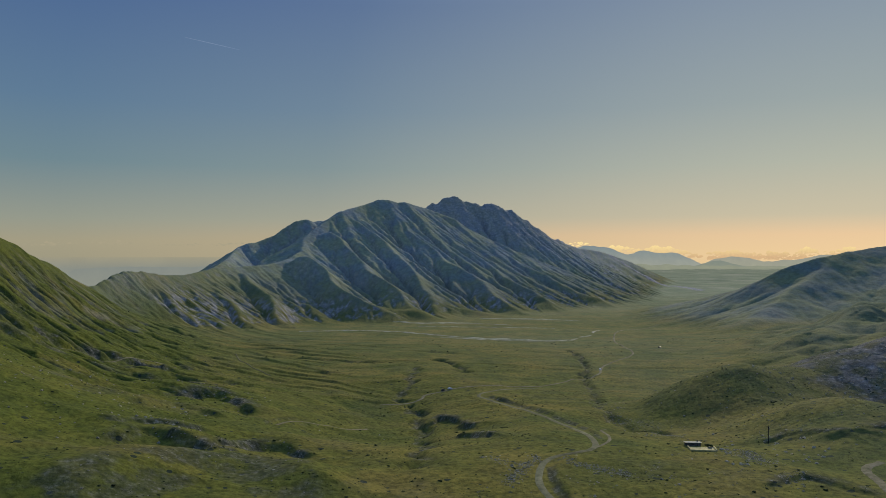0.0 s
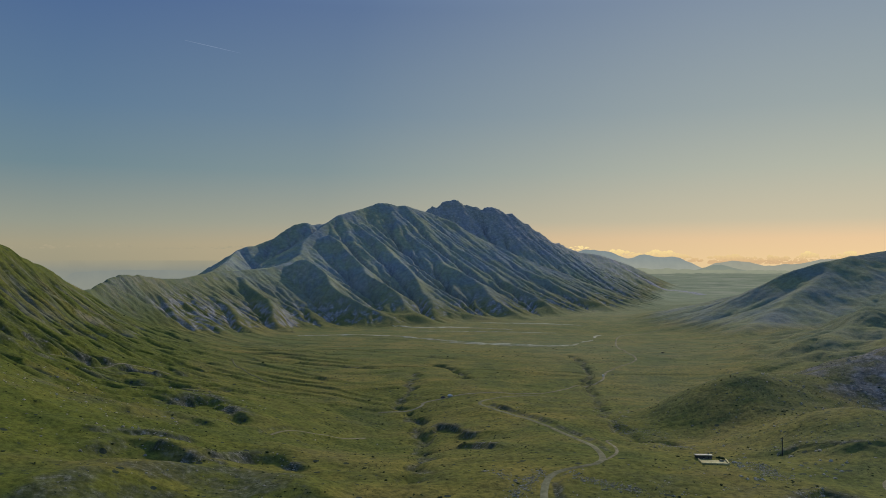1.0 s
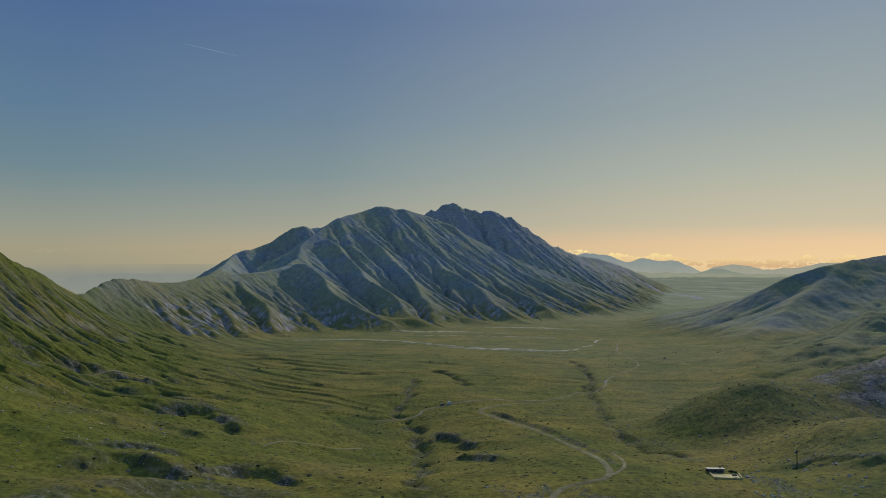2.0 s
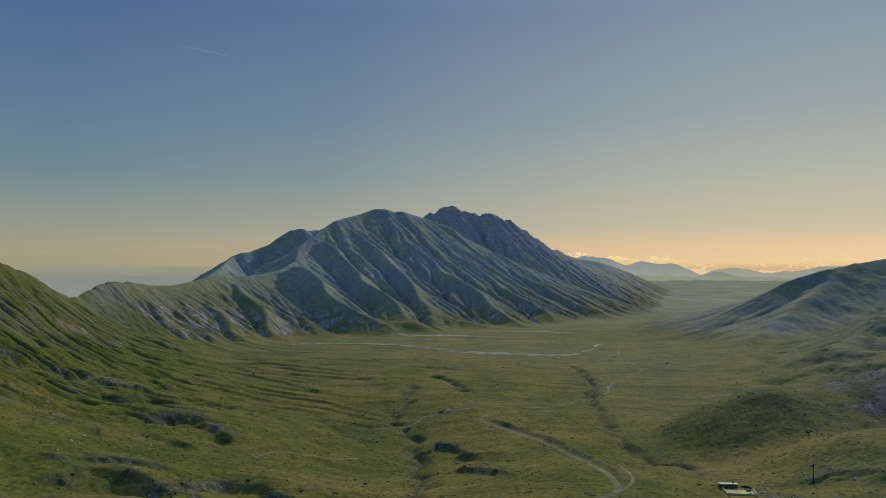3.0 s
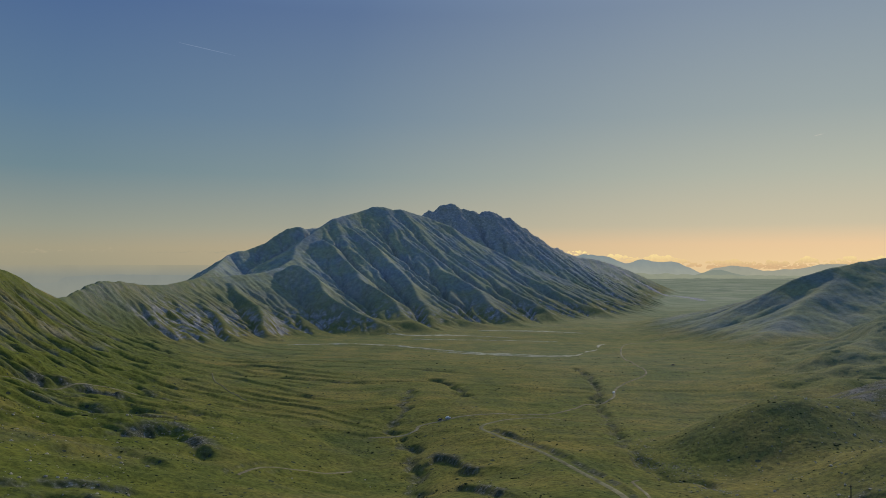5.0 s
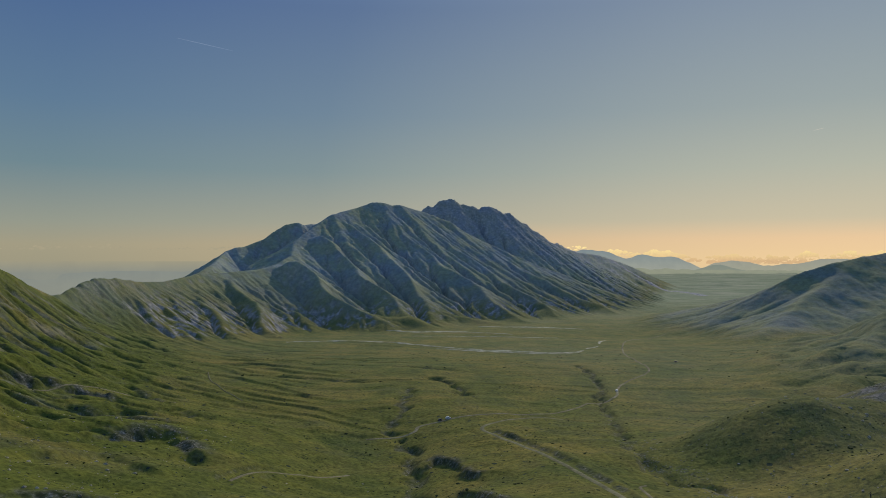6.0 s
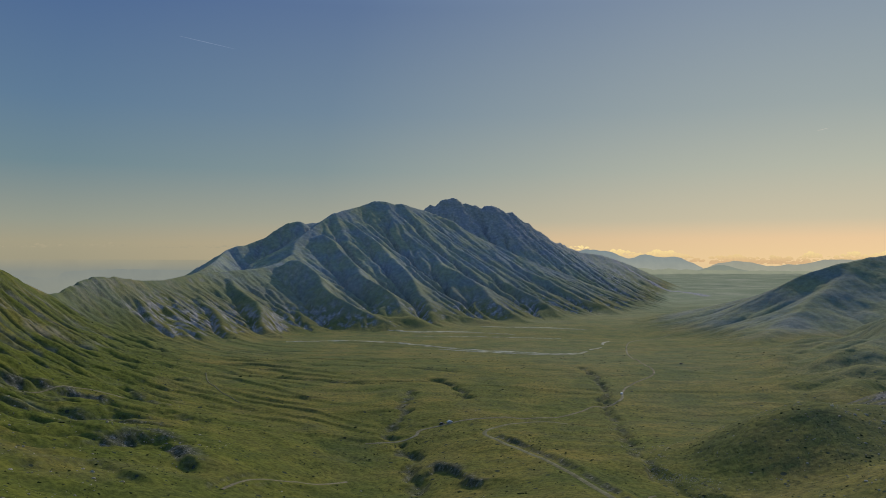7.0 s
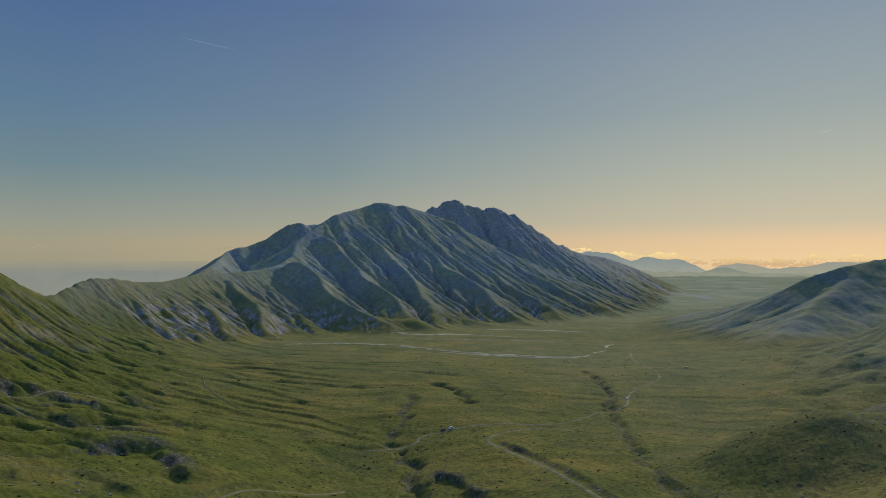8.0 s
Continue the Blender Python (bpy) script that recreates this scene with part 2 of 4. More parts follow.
# crests: x, y, height, distance to the foot
FRONT_CREST = [(-385, 905, 50, 90), (-392, 1000, 65, 110), (-388, 1057, 66, 130), (-384, 1150, 57, 150), (-382, 1250, 54, 190), (-373, 1400, 62, 230),
               (-345, 1500, 64, 270), (-300, 1580, 68, 310), (-270, 1650, 80, 360), (-255, 1720, 98, 410), (-262, 1800, 128, 470), (-238, 1880, 158, 520), (-217, 1940, 180, 560),
               (-193, 1990, 204, 590), (-172, 2030, 214, 610), (-142, 2080, 226, 630), (-117, 2110, 237, 640), (-97, 2130, 247, 640), (-70, 2140, 247, 640), (-43, 2150, 240, 640),
               (-22, 2160, 242, 630), (3, 2180, 235, 620), (44, 2200, 225, 610), (120, 2210, 197, 560), (203, 2190, 148, 480), (282, 2160, 108, 430),
               (382, 2160, 66, 360), (455, 2150, 41, 300), (547, 2150, 6, 200), (646, 2200, -22, 110), (731, 2250, -40, 60)]
REAR_CREST = [(-400, 1440, 56, 200), (-395, 1480, 62, 220), (-390, 1540, 73, 240), (-395, 1620, 84, 260), (-412, 1720, 92, 280), (-416, 1790, 107, 300), (-401, 1810, 115, 310),
              (-384, 1840, 119, 330), (-353, 1880, 135, 350), (-326, 1900, 156, 360), (-305, 1930, 174, 380), (-276, 1950, 182, 390), (-263, 1970, 175, 390), (-249, 1990, 179, 400),
              (-225, 2030, 181, 400), (-170, 2080, 206, 400)]
ROCK_CREST = [(50, 2450, 240, 560), (68, 2450, 257, 570), (81, 2450, 257, 580), (105, 2450, 273, 580), (145, 2450, 280, 580), (167, 2450, 267, 580), (186, 2450, 259, 570), (208, 2450, 257, 560),
              (229, 2450, 246, 560), (249, 2450, 257, 560), (268, 2450, 257, 550), (293, 2450, 247, 540), (310, 2450, 235, 530), (329, 2455, 235, 520), (345, 2460, 212, 500), (382, 2480, 202, 480),
              (414, 2510, 178, 450), (433, 2520, 174, 440), (460, 2540, 156, 420), (489, 2560, 141, 400), (505, 2570, 144, 390), (541, 2600, 126, 370), (596, 2650, 112, 340), (700, 2750, 102, 280),
              (820, 2870, 73, 230), (950, 3000, 34, 170), (1036, 3080, -1, 110), (1110, 3120, -27, 60)]
RIGHT_CREST = [(482, 1380, -44, 50), (549, 1380, -12, 90), (602, 1382, 12, 150), (655, 1386, 36, 230), (708, 1390, 62, 270), (780, 1400, 82, 370), (864, 1430, 94, 480),
               (930, 1450, 104, 560), (1300, 1350, 150, 700)]
RIGHT_SPUR = [(861, 1430, 94, 330), (740, 1335, 52, 270), (641, 1249, 21, 200), (560, 1155, -6, 150), (507, 1100, -14, 120), (450, 1030, -24, 70)]
SCREE_CREST = [(168, 399, 21, 42), (179, 396, 30.5, 58), (196, 399, 28, 64), (219, 405, 27, 66), (262, 420, 36, 84), (330, 430, 53, 110), (460, 440, 78, 170)]


# broad swells and hollows of the valley: place, radii, turn, rise
SWELLS = [(-365, 1130, 105, 190, 0, 24), (-14, 420, 44, 110, 0, -13.9), (10, 560, 60, 70, 0, 7.8), (80, 340, 40, 40, 0, -2.3), (500, 740, 160, 130, 20, 21), (330, 600, 60, 60, 0, 7), (570, 940, 130, 120, -35, 16), (185, 318, 40, 40, 0, 16.0), (109, 284, 25, 25, 0, -3.9), (62, 350, 26, 45, 0, 6.5), (390, 1290, 120, 150, 0, -4.1), (-185, 445, 40, 45, 0, -7.0), (165, 480, 60, 45, 0, -0.8), (-65, 268, 45, 35, 0, -6.9), (145, 300, 18, 22, 0, -6.3), (317, 760, 60, 80, 0, -5.5), (472, 800, 34, 50, -35, 14), (530, 838, 28, 44, -35, 17.7), (605, 950, 60, 90, -35, 30.0), (374, 650, 24, 40, -35, 5.1), (2, 1450, 44, 30, -20, 20), (120, 1560, 70, 24, -10, 9)]


# ribs of the mountain, from the crest to the foot
RIBS = [
    [(-246, 1640, 125, 130), (-178, 1560, 84, 110), (-111, 1470, 31, 90), (-43, 1400, -1, 70)],
    [(-204, 1850, 168, 150), (-118, 1720, 104, 120), (-36, 1590, 42, 100), (6, 1500, 4, 80)],
    [(-159, 1990, 204, 160), (-56, 1830, 119, 130), (19, 1690, 52, 110), (53, 1540, -4, 80)],
    [(-87, 2120, 243, 200), (-39, 2050, 188, 150), (70, 1900, 105, 130), (164, 1770, 47, 110), (215, 1620, -8, 80)],
    [(27, 2190, 226, 180), (132, 2020, 122, 140), (203, 1930, 74, 120), (276, 1800, 21, 100), (329, 1680, -19, 70)],
    [(139, 2300, 215, 180), (249, 2120, 107, 140), (349, 2010, 58, 120), (435, 1900, 8, 100), (474, 1820, -17, 70)],
    [(-318, 1450, 68, 90), (-252, 1330, 35, 70), (-205, 1230, -16, 40)],
    [(-370, 1400, 63, 90), (-295, 1220, 30, 70), (-246, 1120, 5, 50)],
    [(-377, 1250, 52, 70), (-320, 1130, 30, 55), (-276, 1060, 10, 40)],
    [(335, 2450, 225, 170), (430, 2360, 130, 140), (490, 2290, 75, 110), (540, 2230, 25, 80)],
    [(505, 2570, 140, 140), (580, 2470, 80, 110), (650, 2390, 30, 90), (700, 2330, -5, 70)],
    [(640, 2690, 104, 120), (720, 2600, 62, 100), (790, 2520, 20, 80)],
]
for line in RIBS:
    (ax, ay, az, aw), (bx, by, bz, bw) = line[-2:]
    line.append((bx + 0.7 * (bx - ax), by + 0.7 * (by - ay), -50, 30))
# banks and moraine folds with a steep near side: line, rise, near width, far width
FOLDS = [
    ([(-121, 391), (-115, 401), (-107, 409), (-97, 402), (-82, 374)], 3.2, 11, 24, 1.0),
    ([(-147, 402), (-131, 398), (-119, 396)], 1.8, 8, 20, 0.4),
    ([(-106, 266), (-101, 274), (-93, 277), (-83, 281)], 1.7, 7, 14, 0.8),
    ([(-100, 254), (-97, 266), (-90, 269), (-83, 263)], 2.4, 9, 16, 0.2),
    ([(-84, 264), (-79, 260), (-72, 258), (-65, 259)], 2.8, 10, 15, 1.0),
    ([(-68, 268), (-63, 284), (-56, 288), (-49, 290), (-43, 282)], 2.4, 9, 16, 1.0),
    ([(-91, 198), (-87, 212), (-80, 226), (-70, 237), (-59, 246), (-48, 248), (-38, 240), (-33, 228)], 4.8, 42, 13, 0.6),
    ([(-118, 325), (-112, 345), (-104, 350), (-92, 338)], 2.2, 10, 20, 0.3),
    ([(10, 417), (14, 427), (20, 416), (25, 397), (29, 382), (32, 378)], 2.8, 4.8, 14, 0.85),
    ([(22, 345), (26, 336), (31, 306)], 2.3, 4.6, 12, 0.9),
    ([(143, 291), (149, 294), (152, 285), (156, 277), (163, 272), (176, 272), (188, 276)], 2.6, 5, 18, 0.9),
    ([(108, 221), (115, 226), (122, 230), (126, 225), (130, 219), (133, 212)], 1.3, 4.5, 14, 0.8),
    ([(-212, 388), (-195, 405), (-178, 426), (-159, 441), (-140, 440), (-116, 437)], 1.9, 6, 22, 0.6),
    ([(-222, 424), (-212, 432), (-206, 446), (-200, 468), (-190, 481), (-176, 486), (-158, 478)], 2.6, 10, 22, 1.0),
    ([(-158, 478), (-144, 458), (-134, 470), (-115, 474)], 2.0, 8, 20, 0.4),
    ([(-172, 552), (-156, 537), (-141, 516)], 1.6, 6, 18, 0.6),
]
# gullies: line, depth, half width
GULLIES = [
    ([(2, 640), (-4, 547), (-10, 501), (-4, 480), (3, 462), (2, 425), (4, 380), (5, 330), (3, 305), (-1, 250)], 2.8, 8),
    ([(22, 712), (28, 694), (35, 676), (40, 653), (41, 600)], 4.5, 10),
    ([(168, 803), (165, 729), (154, 651), (140, 602), (119, 487), (106, 419), (104, 378), (108, 357), (115, 348), (118, 334)], 3.2, 8),
    ([(-150, 720), (-90, 710), (-30, 690), (25, 700)], 2.6, 8),
    ([(45, 760), (0, 800), (-60, 830), (-140, 850)], 2.4, 9),
    ([(120, 500), (95, 520), (70, 530)], 1.2, 6),
]


def banks(u, v, size, stretch, seed):
    """Long low banks that face the near side, 0 to 1: a short steep rise and a slow fall behind it."""
    k = u / size + 1.3 * gnoise(u / (2.5 * size), v / (size * stretch), seed) + 0.25 * gnoise(u / size, v / (0.6 * size * stretch), seed + 2)
    f = k - np.floor(k)
    return np.where(f < 0.13, f / 0.13, (1 - f) / 0.87) * step(-0.25, 0.3, gnoise(u / size * 0.9, v / (size * stretch * 0.8), seed + 4))


def erode(x0, x1, y0, y1, gap, shape, cut, rounds, creep, seed):
    """Rain on a hillside: runoff follows the steepest way down and cuts gullies. Gives the corner, the spacing and what was worn away or heaped up."""
    gx, gy = np.meshgrid(np.arange(x0, x1, gap), np.arange(y0, y1, gap))
    start, wear = shape(gx, gy)
    ny, nx = start.shape
    wear = wear.reshape(-1)
    jitter = np.random.default_rng(seed)
    h = (start + (2.6 * fbm(gx, gy, gap * 9, 3, seed, 0.6) + 0.5 * jitter.random(start.shape)) * wear.reshape(start.shape)).reshape(-1)
    index = np.arange(ny * nx).reshape(ny, nx)
    for _ in range(rounds):
        grid = h.reshape(ny, nx)
        best, to = np.zeros((ny, nx)), index.copy()
        far = np.full((ny, nx), gap)
        for dy in (-1, 0, 1):
            for dx in (-1, 0, 1):
                if dx or dy:
                    ia, ib = slice(max(dy, 0), ny + min(dy, 0)), slice(max(-dy, 0), ny + min(-dy, 0))
                    ja, jb = slice(max(dx, 0), nx + min(dx, 0)), slice(max(-dx, 0), nx + min(-dx, 0))
                    d = gap * math.hypot(dx, dy)
                    fall = (grid[ib, jb] - grid[ia, ja]) / d * jitter.uniform(0.85, 1.15, grid[ib, jb].shape)
                    m = fall > best[ib, jb]
                    best[ib, jb][m], to[ib, jb][m], far[ib, jb][m] = fall[m], index[ia, ja][m], d
        order = np.argsort(h).tolist()
        down = to.reshape(-1).tolist()
        area = [1.0] * len(order)
        for i in reversed(order):
            if down[i] != i:
                area[down[i]] += area[i]
        rate = (cut * np.minimum(np.array(area), 4000) ** 0.5 * wear * gap / far.reshape(-1)).tolist()
        level = h.tolist()
        for i in order:
            r = down[i]
            if r != i and level[r] < level[i]:
                level[i] = (level[i] + rate[i] * level[r]) / (1 + rate[i])
        grid = np.array(level).reshape(ny, nx)
        q = np.pad(grid, 1, mode="edge")
        grid = grid + creep * wear.reshape(ny, nx) * (q[:-2, 1:-1] + q[2:, 1:-1] + q[1:-1, :-2] + q[1:-1, 2:] - 4 * grid)
        h = grid.reshape(-1)
    delta = h.reshape(ny, nx) - start
    edge = np.minimum(np.minimum(gx - x0, x1 - gap - gx), np.minimum(gy - y0, y1 - gap - gy))
    return x0, y0, gap, delta * step(0, 8 * gap, edge)


def worn(grid, x, y):
    """What erosion took away at a place."""
    x0, y0, gap, d = grid
    u, v = (x - x0) / gap, (y - y0) / gap
    m = (u > 0) & (v > 0) & (u < d.shape[1] - 1) & (v < d.shape[0] - 1)
    i, j = np.where(m, v, 0).astype(int), np.where(m, u, 0).astype(int)
    a, b = np.where(m, v, 0) - i, np.where(m, u, 0) - j
    a, b = a * a * (3 - 2 * a) * 0.5 + a * 0.5, b * b * (3 - 2 * b) * 0.5 + b * 0.5
    i1, j1 = np.minimum(i + 1, d.shape[0] - 1), np.minimum(j + 1, d.shape[1] - 1)
    return np.where(m, (d[i, j] * (1 - b) + d[i, j1] * b) * (1 - a) + (d[i1, j] * (1 - b) + d[i1, j1] * b) * a, 0.0)


def valley_floor(x, y):
    base = along(FLOOR, y)
    for cx, cy, rx, ry, turn, rise in SWELLS:
        base = base + rise * bump(x, y, cx, cy, rx, ry, turn)
    return base - 140 * step(450, 900, -x) * step(1300, 2000, y)


def left_slope(x, y, base):
    d = x - along(LEFT_X, y)
    rise = np.maximum(along(LEFT_Z, y) - base, 0)
    back = np.where(d < 0, np.exp(d / 200), 1.0)
    return rise * np.exp(-np.sqrt(np.maximum(d, 0) ** 2 + 900) / 76 + 30 / 76) * back, d


def peaks(x, y, base):
    """The mountain with its spurs, its rear shoulder and the rocky peak, and how near a place is to a crest."""
    front, pf = ridge(x, y, base, FRONT_CREST, 1.4)
    rear, pe = ridge(x, y, base, REAR_CREST)
    rock, pr = ridge(x, y, base, ROCK_CREST, 1.35)
    m = (front > 0) | (rock > 0)
    wx, wy = x + only(m, lambda a, b: 34 * gnoise(a / 130, b / 130, 75), x, y), y + only(m, lambda a, b: 34 * gnoise(a / 130, b / 130, 77), x, y)
    rib = np.zeros_like(x)
    for line in RIBS:
        rib = np.maximum(rib, ridge(wx, wy, base, line, 1.1)[0])
    front = front + 0.5 * (smax(front, rib - 3, 10) - front) * step(1.0, 0.9, pf)
    return front, rear, rock, np.maximum(pf * (front >= rear) * (front >= rock), np.maximum(pe * (rear >= front) * (rear >= rock), pr * (rock >= front) * (rock >= rear)))


def right_slope(x, y, base):
    right, pq = ridge(x, y, base, RIGHT_CREST, 1.5)
    return smax(right, ridge(x, y, base, RIGHT_SPUR, 1.2)[0], 8), pq


def moraines(x, y):
    m = step(-40, 130, x - 0.5 * y + 58) * step(450, 560, y) * step(1200, 900, y)
    def lobes(a, b):
        u, v = 0.75 * b - 0.65 * a, 0.75 * a + 0.65 * b
        u = u + 14 * gnoise(a / 70, b / 70, 34)
        return 25 * np.abs(gnoise(u / 66, v / 150, 33)) + 12 * np.abs(gnoise(u / 32, v / 70, 35)) + 3 * np.abs(gnoise(u / 14, v / 32, 36)) - 6

    return m, m * only(m > 0, lobes, x, y)


def peak_shape(x, y):
    base = valley_floor(x, y)
    front, rear, rock, near = peaks(x, y, base)
    top = np.maximum(front, np.maximum(rear, rock))
    return base + smax(front, smax(rear, rock, 6), 6), step(3, 16, top) * step(1.0, 0.93, near)


def left_shape(x, y):
    base = valley_floor(x, y)
    left, d = left_slope(x, y, base)
    return base + left, step(5, 22, left) * step(4, 40, d)


def right_shape(x, y):
    base = valley_floor(x, y)
    right, pq = right_slope(x, y, base)
    m, lumps = moraines(x, y)
    return base + right + lumps, np.maximum(step(3, 14, right) * step(1.0, 0.9, pq), m)


PEAK_WEAR = erode(-620, 1000, 1000, 2900, 4.6, peak_shape, 0.034, 18, 0.02, 3)
LEFT_WEAR = erode(-480, -60, 330, 1120, 3.6, left_shape, 0.036, 10, 0.02, 5)
RIGHT_WEAR = erode(260, 1100, 470, 1620, 5.0, right_shape, 0.020, 10, 0.06, 7)


def raw_land(x, y):
    """Height of the land without its roads, and the shares of its pieces."""
    base = valley_floor(x, y)
    left, d = left_slope(x, y, base)
    front, rear, rock, near = peaks(x, y, base)
    right, pq = right_slope(x, y, base)
    scree, _ = ridge(x, y, base, SCREE_CREST, 1.0, 16.0)
    cut_left, cut_peak, cut_right = worn(LEFT_WEAR, x, y), worn(PEAK_WEAR, x, y), worn(RIGHT_WEAR, x, y)
    m = np.maximum(front, np.maximum(rear, rock)) > 20
    crag = only(m, lambda a, b: ridged(a, b * 0.6, 26, 4, 29, 0.6), x, y)
    top = np.maximum(front, np.maximum(rear, rock))
    rough = step(20, 90, top) * (0.7 + 0.9 * step(0, 40, rock - np.maximum(front, rear)))
    m = rock > 100
    jag = 0.65 * step(110, 200, rock) * step(0.90, 0.98, near) * (only(m, lambda a, b: 7 * ridged(a, b, 38, 2, 5, 0.6) + 6 * ridged(a, b, 15, 2, 6, 0.6), x, y) - 4.5)
    h = base + smax(smax(smax(left, front, 8), smax(rear, rock, 6), 6), smax(right, scree, 6), 6) + cut_left + cut_peak + cut_right + 2.6 * crag * rough + jag
    # swells, moraine hummocks and broken banks
    valley = step(26, 8, np.maximum(front, rock)) * step(1500, 900, y)
    m = valley > 0
    h = h + valley * only(m, lambda a, b: 1.3 * fbm(a, b * 1.6, 120, 2, 31), x, y)
    moraine, lumps = moraines(x, y)
    h = h + lumps
    hummock = step(10, -30, x) * step(-230, -150, x) * step(430, 380, y)
    h = h + hummock * only(hummock > 0, lambda a, b: 1.2 * (1 - 2 * np.abs(gnoise((a + 0.3 * b) / 60, b / 24, 37))), x, y)
    plain = valley * step(400, 520, y) * step(3, 1, scree) * step(9, 3, right)
    bank = only(plain > 0, lambda a, b: banks(b + 0.30 * a, a - 0.30 * b, 36, 5.0, 45), x, y)
    h = h + 1.7 * bank * plain * (0.35 + 0.65 * step(60, -80, x))
    terrace = only((left > 2) & (left < 40), lambda a, b: banks(b + 0.62 * a, a - 0.62 * b, 34, 5.0, 47), x, y)
    h = h + 1.8 * terrace * step(2, 6, left) * step(34, 16, left) * step(420, 500, y)
    far = step(1500, 2100, y) * step(10, 2, np.maximum(top, right))
    h = h + far * only(far > 0, lambda a, b: 7 * fbm(a * 0.5, b, 260, 4, 71) + 3 * banks(b - 0.5 * a, a, 150, 4.0, 73), x, y)
    bare = np.zeros_like(x)
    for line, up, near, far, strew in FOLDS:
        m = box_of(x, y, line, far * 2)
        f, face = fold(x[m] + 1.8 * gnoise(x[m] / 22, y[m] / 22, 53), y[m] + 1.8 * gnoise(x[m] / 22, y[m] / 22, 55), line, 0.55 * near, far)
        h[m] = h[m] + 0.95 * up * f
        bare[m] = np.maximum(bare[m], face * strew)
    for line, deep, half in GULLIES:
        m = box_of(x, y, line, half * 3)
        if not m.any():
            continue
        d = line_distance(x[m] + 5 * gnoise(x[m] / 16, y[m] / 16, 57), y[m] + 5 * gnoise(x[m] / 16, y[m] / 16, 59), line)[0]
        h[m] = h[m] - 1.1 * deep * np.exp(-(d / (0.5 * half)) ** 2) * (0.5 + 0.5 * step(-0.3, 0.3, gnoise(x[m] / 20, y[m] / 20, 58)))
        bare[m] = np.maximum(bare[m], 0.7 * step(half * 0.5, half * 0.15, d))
    h = h + 0.5 * fbm(x, y, 16, 3, 41) + 0.16 * ridged(x, y, 3.5, 2, 42)
    return h, dict(left=left, front=front, rear=rear, rock=rock, right=right, scree=scree, bare=bare, moraine=moraine, cut_left=cut_left, cut_peak=cut_peak)


# roads and tracks: width, then places
ROADS = {
    "road": (3.8, [(52, 160), (46, 178), (41, 197), (38.5, 211.7), (37.4, 219), (37.8, 228), (40.1, 238), (43.3, 246), (48.4, 252.5), (56, 257.5), (62.4, 263), (66, 270), (68.4, 284), (69.2, 305),
                   (68, 332), (65, 360), (62.2, 383), (59, 409), (54.7, 431), (48.8, 448), (44, 466), (41.8, 477), (45, 487), (54.6, 500), (67, 510), (82, 517), (95, 516)]),
    "farm_track": (2.4, [(63, 264), (67, 268.6), (71, 275), (75.3, 285), (79.2, 302), (82.1, 320), (85.4, 338), (89, 342)]),
    "valley_track": (3.0, [(-22, 484), (3, 493), (8, 504), (22, 512), (38, 520), (59, 527), (97, 545), (129, 588), (153, 610), (162, 635), (171, 659), (186, 686), (220, 738),
                           (234, 789), (249, 870), (258, 935), (300, 1090), (345, 1205), (400, 1280), (450, 1340)]),
    "footpath": (1.6, [(-163, 690), (-150, 650), (-131, 611), (-110, 577)]),
    "hill_path": (2.2, [(-64, 346), (-57, 372), (-44, 388), (-26, 413)]),
    "slope_path": (2.2, [(-202, 432), (-190, 466), (-179, 494), (-160, 508), (-138, 524)]),
    "gravel_track": (4.5, [(158, 246), (150, 241), (146, 235), (143, 225), (139, 214), (135, 200)]),
}


def road_line(name):
    c = smooth_line(ROADS[name][1], 3.0)
    z = raw_land(c[:, 0].copy(), c[:, 1].copy())[0]
    k = np.hanning(9)
    z = np.convolve(np.pad(z, 4, mode="edge"), k / k.sum(), mode="valid")
    return np.column_stack([c, z])


LOOP_BANK = [(49, 248), (46, 243), (43.6, 236), (41.8, 227), (41.6, 219), (42.6, 209)]
ROAD_BANK = [(47, 468), (53, 451), (59, 433), (63, 410), (66.5, 384), (69.5, 361), (72.5, 333), (73.5, 306), (72.5, 286)]
ROAD_LINES = {key: road_line(key) for key in ROADS}


def land(x, y):
    h, p = raw_land(x, y)
    h = h.copy()
    # banks above the road
    for line, up in ((ROAD_BANK, 2.3), (LOOP_BANK, 1.9)):
        m = box_of(x, y, line, 14)
        if m.any():
            f, face = fold(x[m] + 0.8 * gnoise(x[m] / 9, y[m] / 9, 63), y[m], line, 1.8, 6)
            h[m] = h[m] + up * f * (0.7 + 0.5 * gnoise(x[m] / 17, y[m] / 17, 65))
            # road bank faces take the dark scrub colour, their shade included
            p["bare"][m] = np.maximum(p["bare"][m], 0.8 * face)
    for key, line in ROAD_LINES.items():
        half = ROADS[key][0] / 2
        m = box_of(x, y, line, 14)
        if m.any():
            d, z = line_distance(x[m], y[m], line)
            w = step(half + 5, half + 0.8, d)
            h[m] = h[m] * (1 - w) + (z - 0.12) * w
    w = step(15, 8.5, np.hypot(x - 107.8, y - 277.5))
    h = h * (1 - w) + 15.2 * w
    return h, p
# ---- end of the shape ----


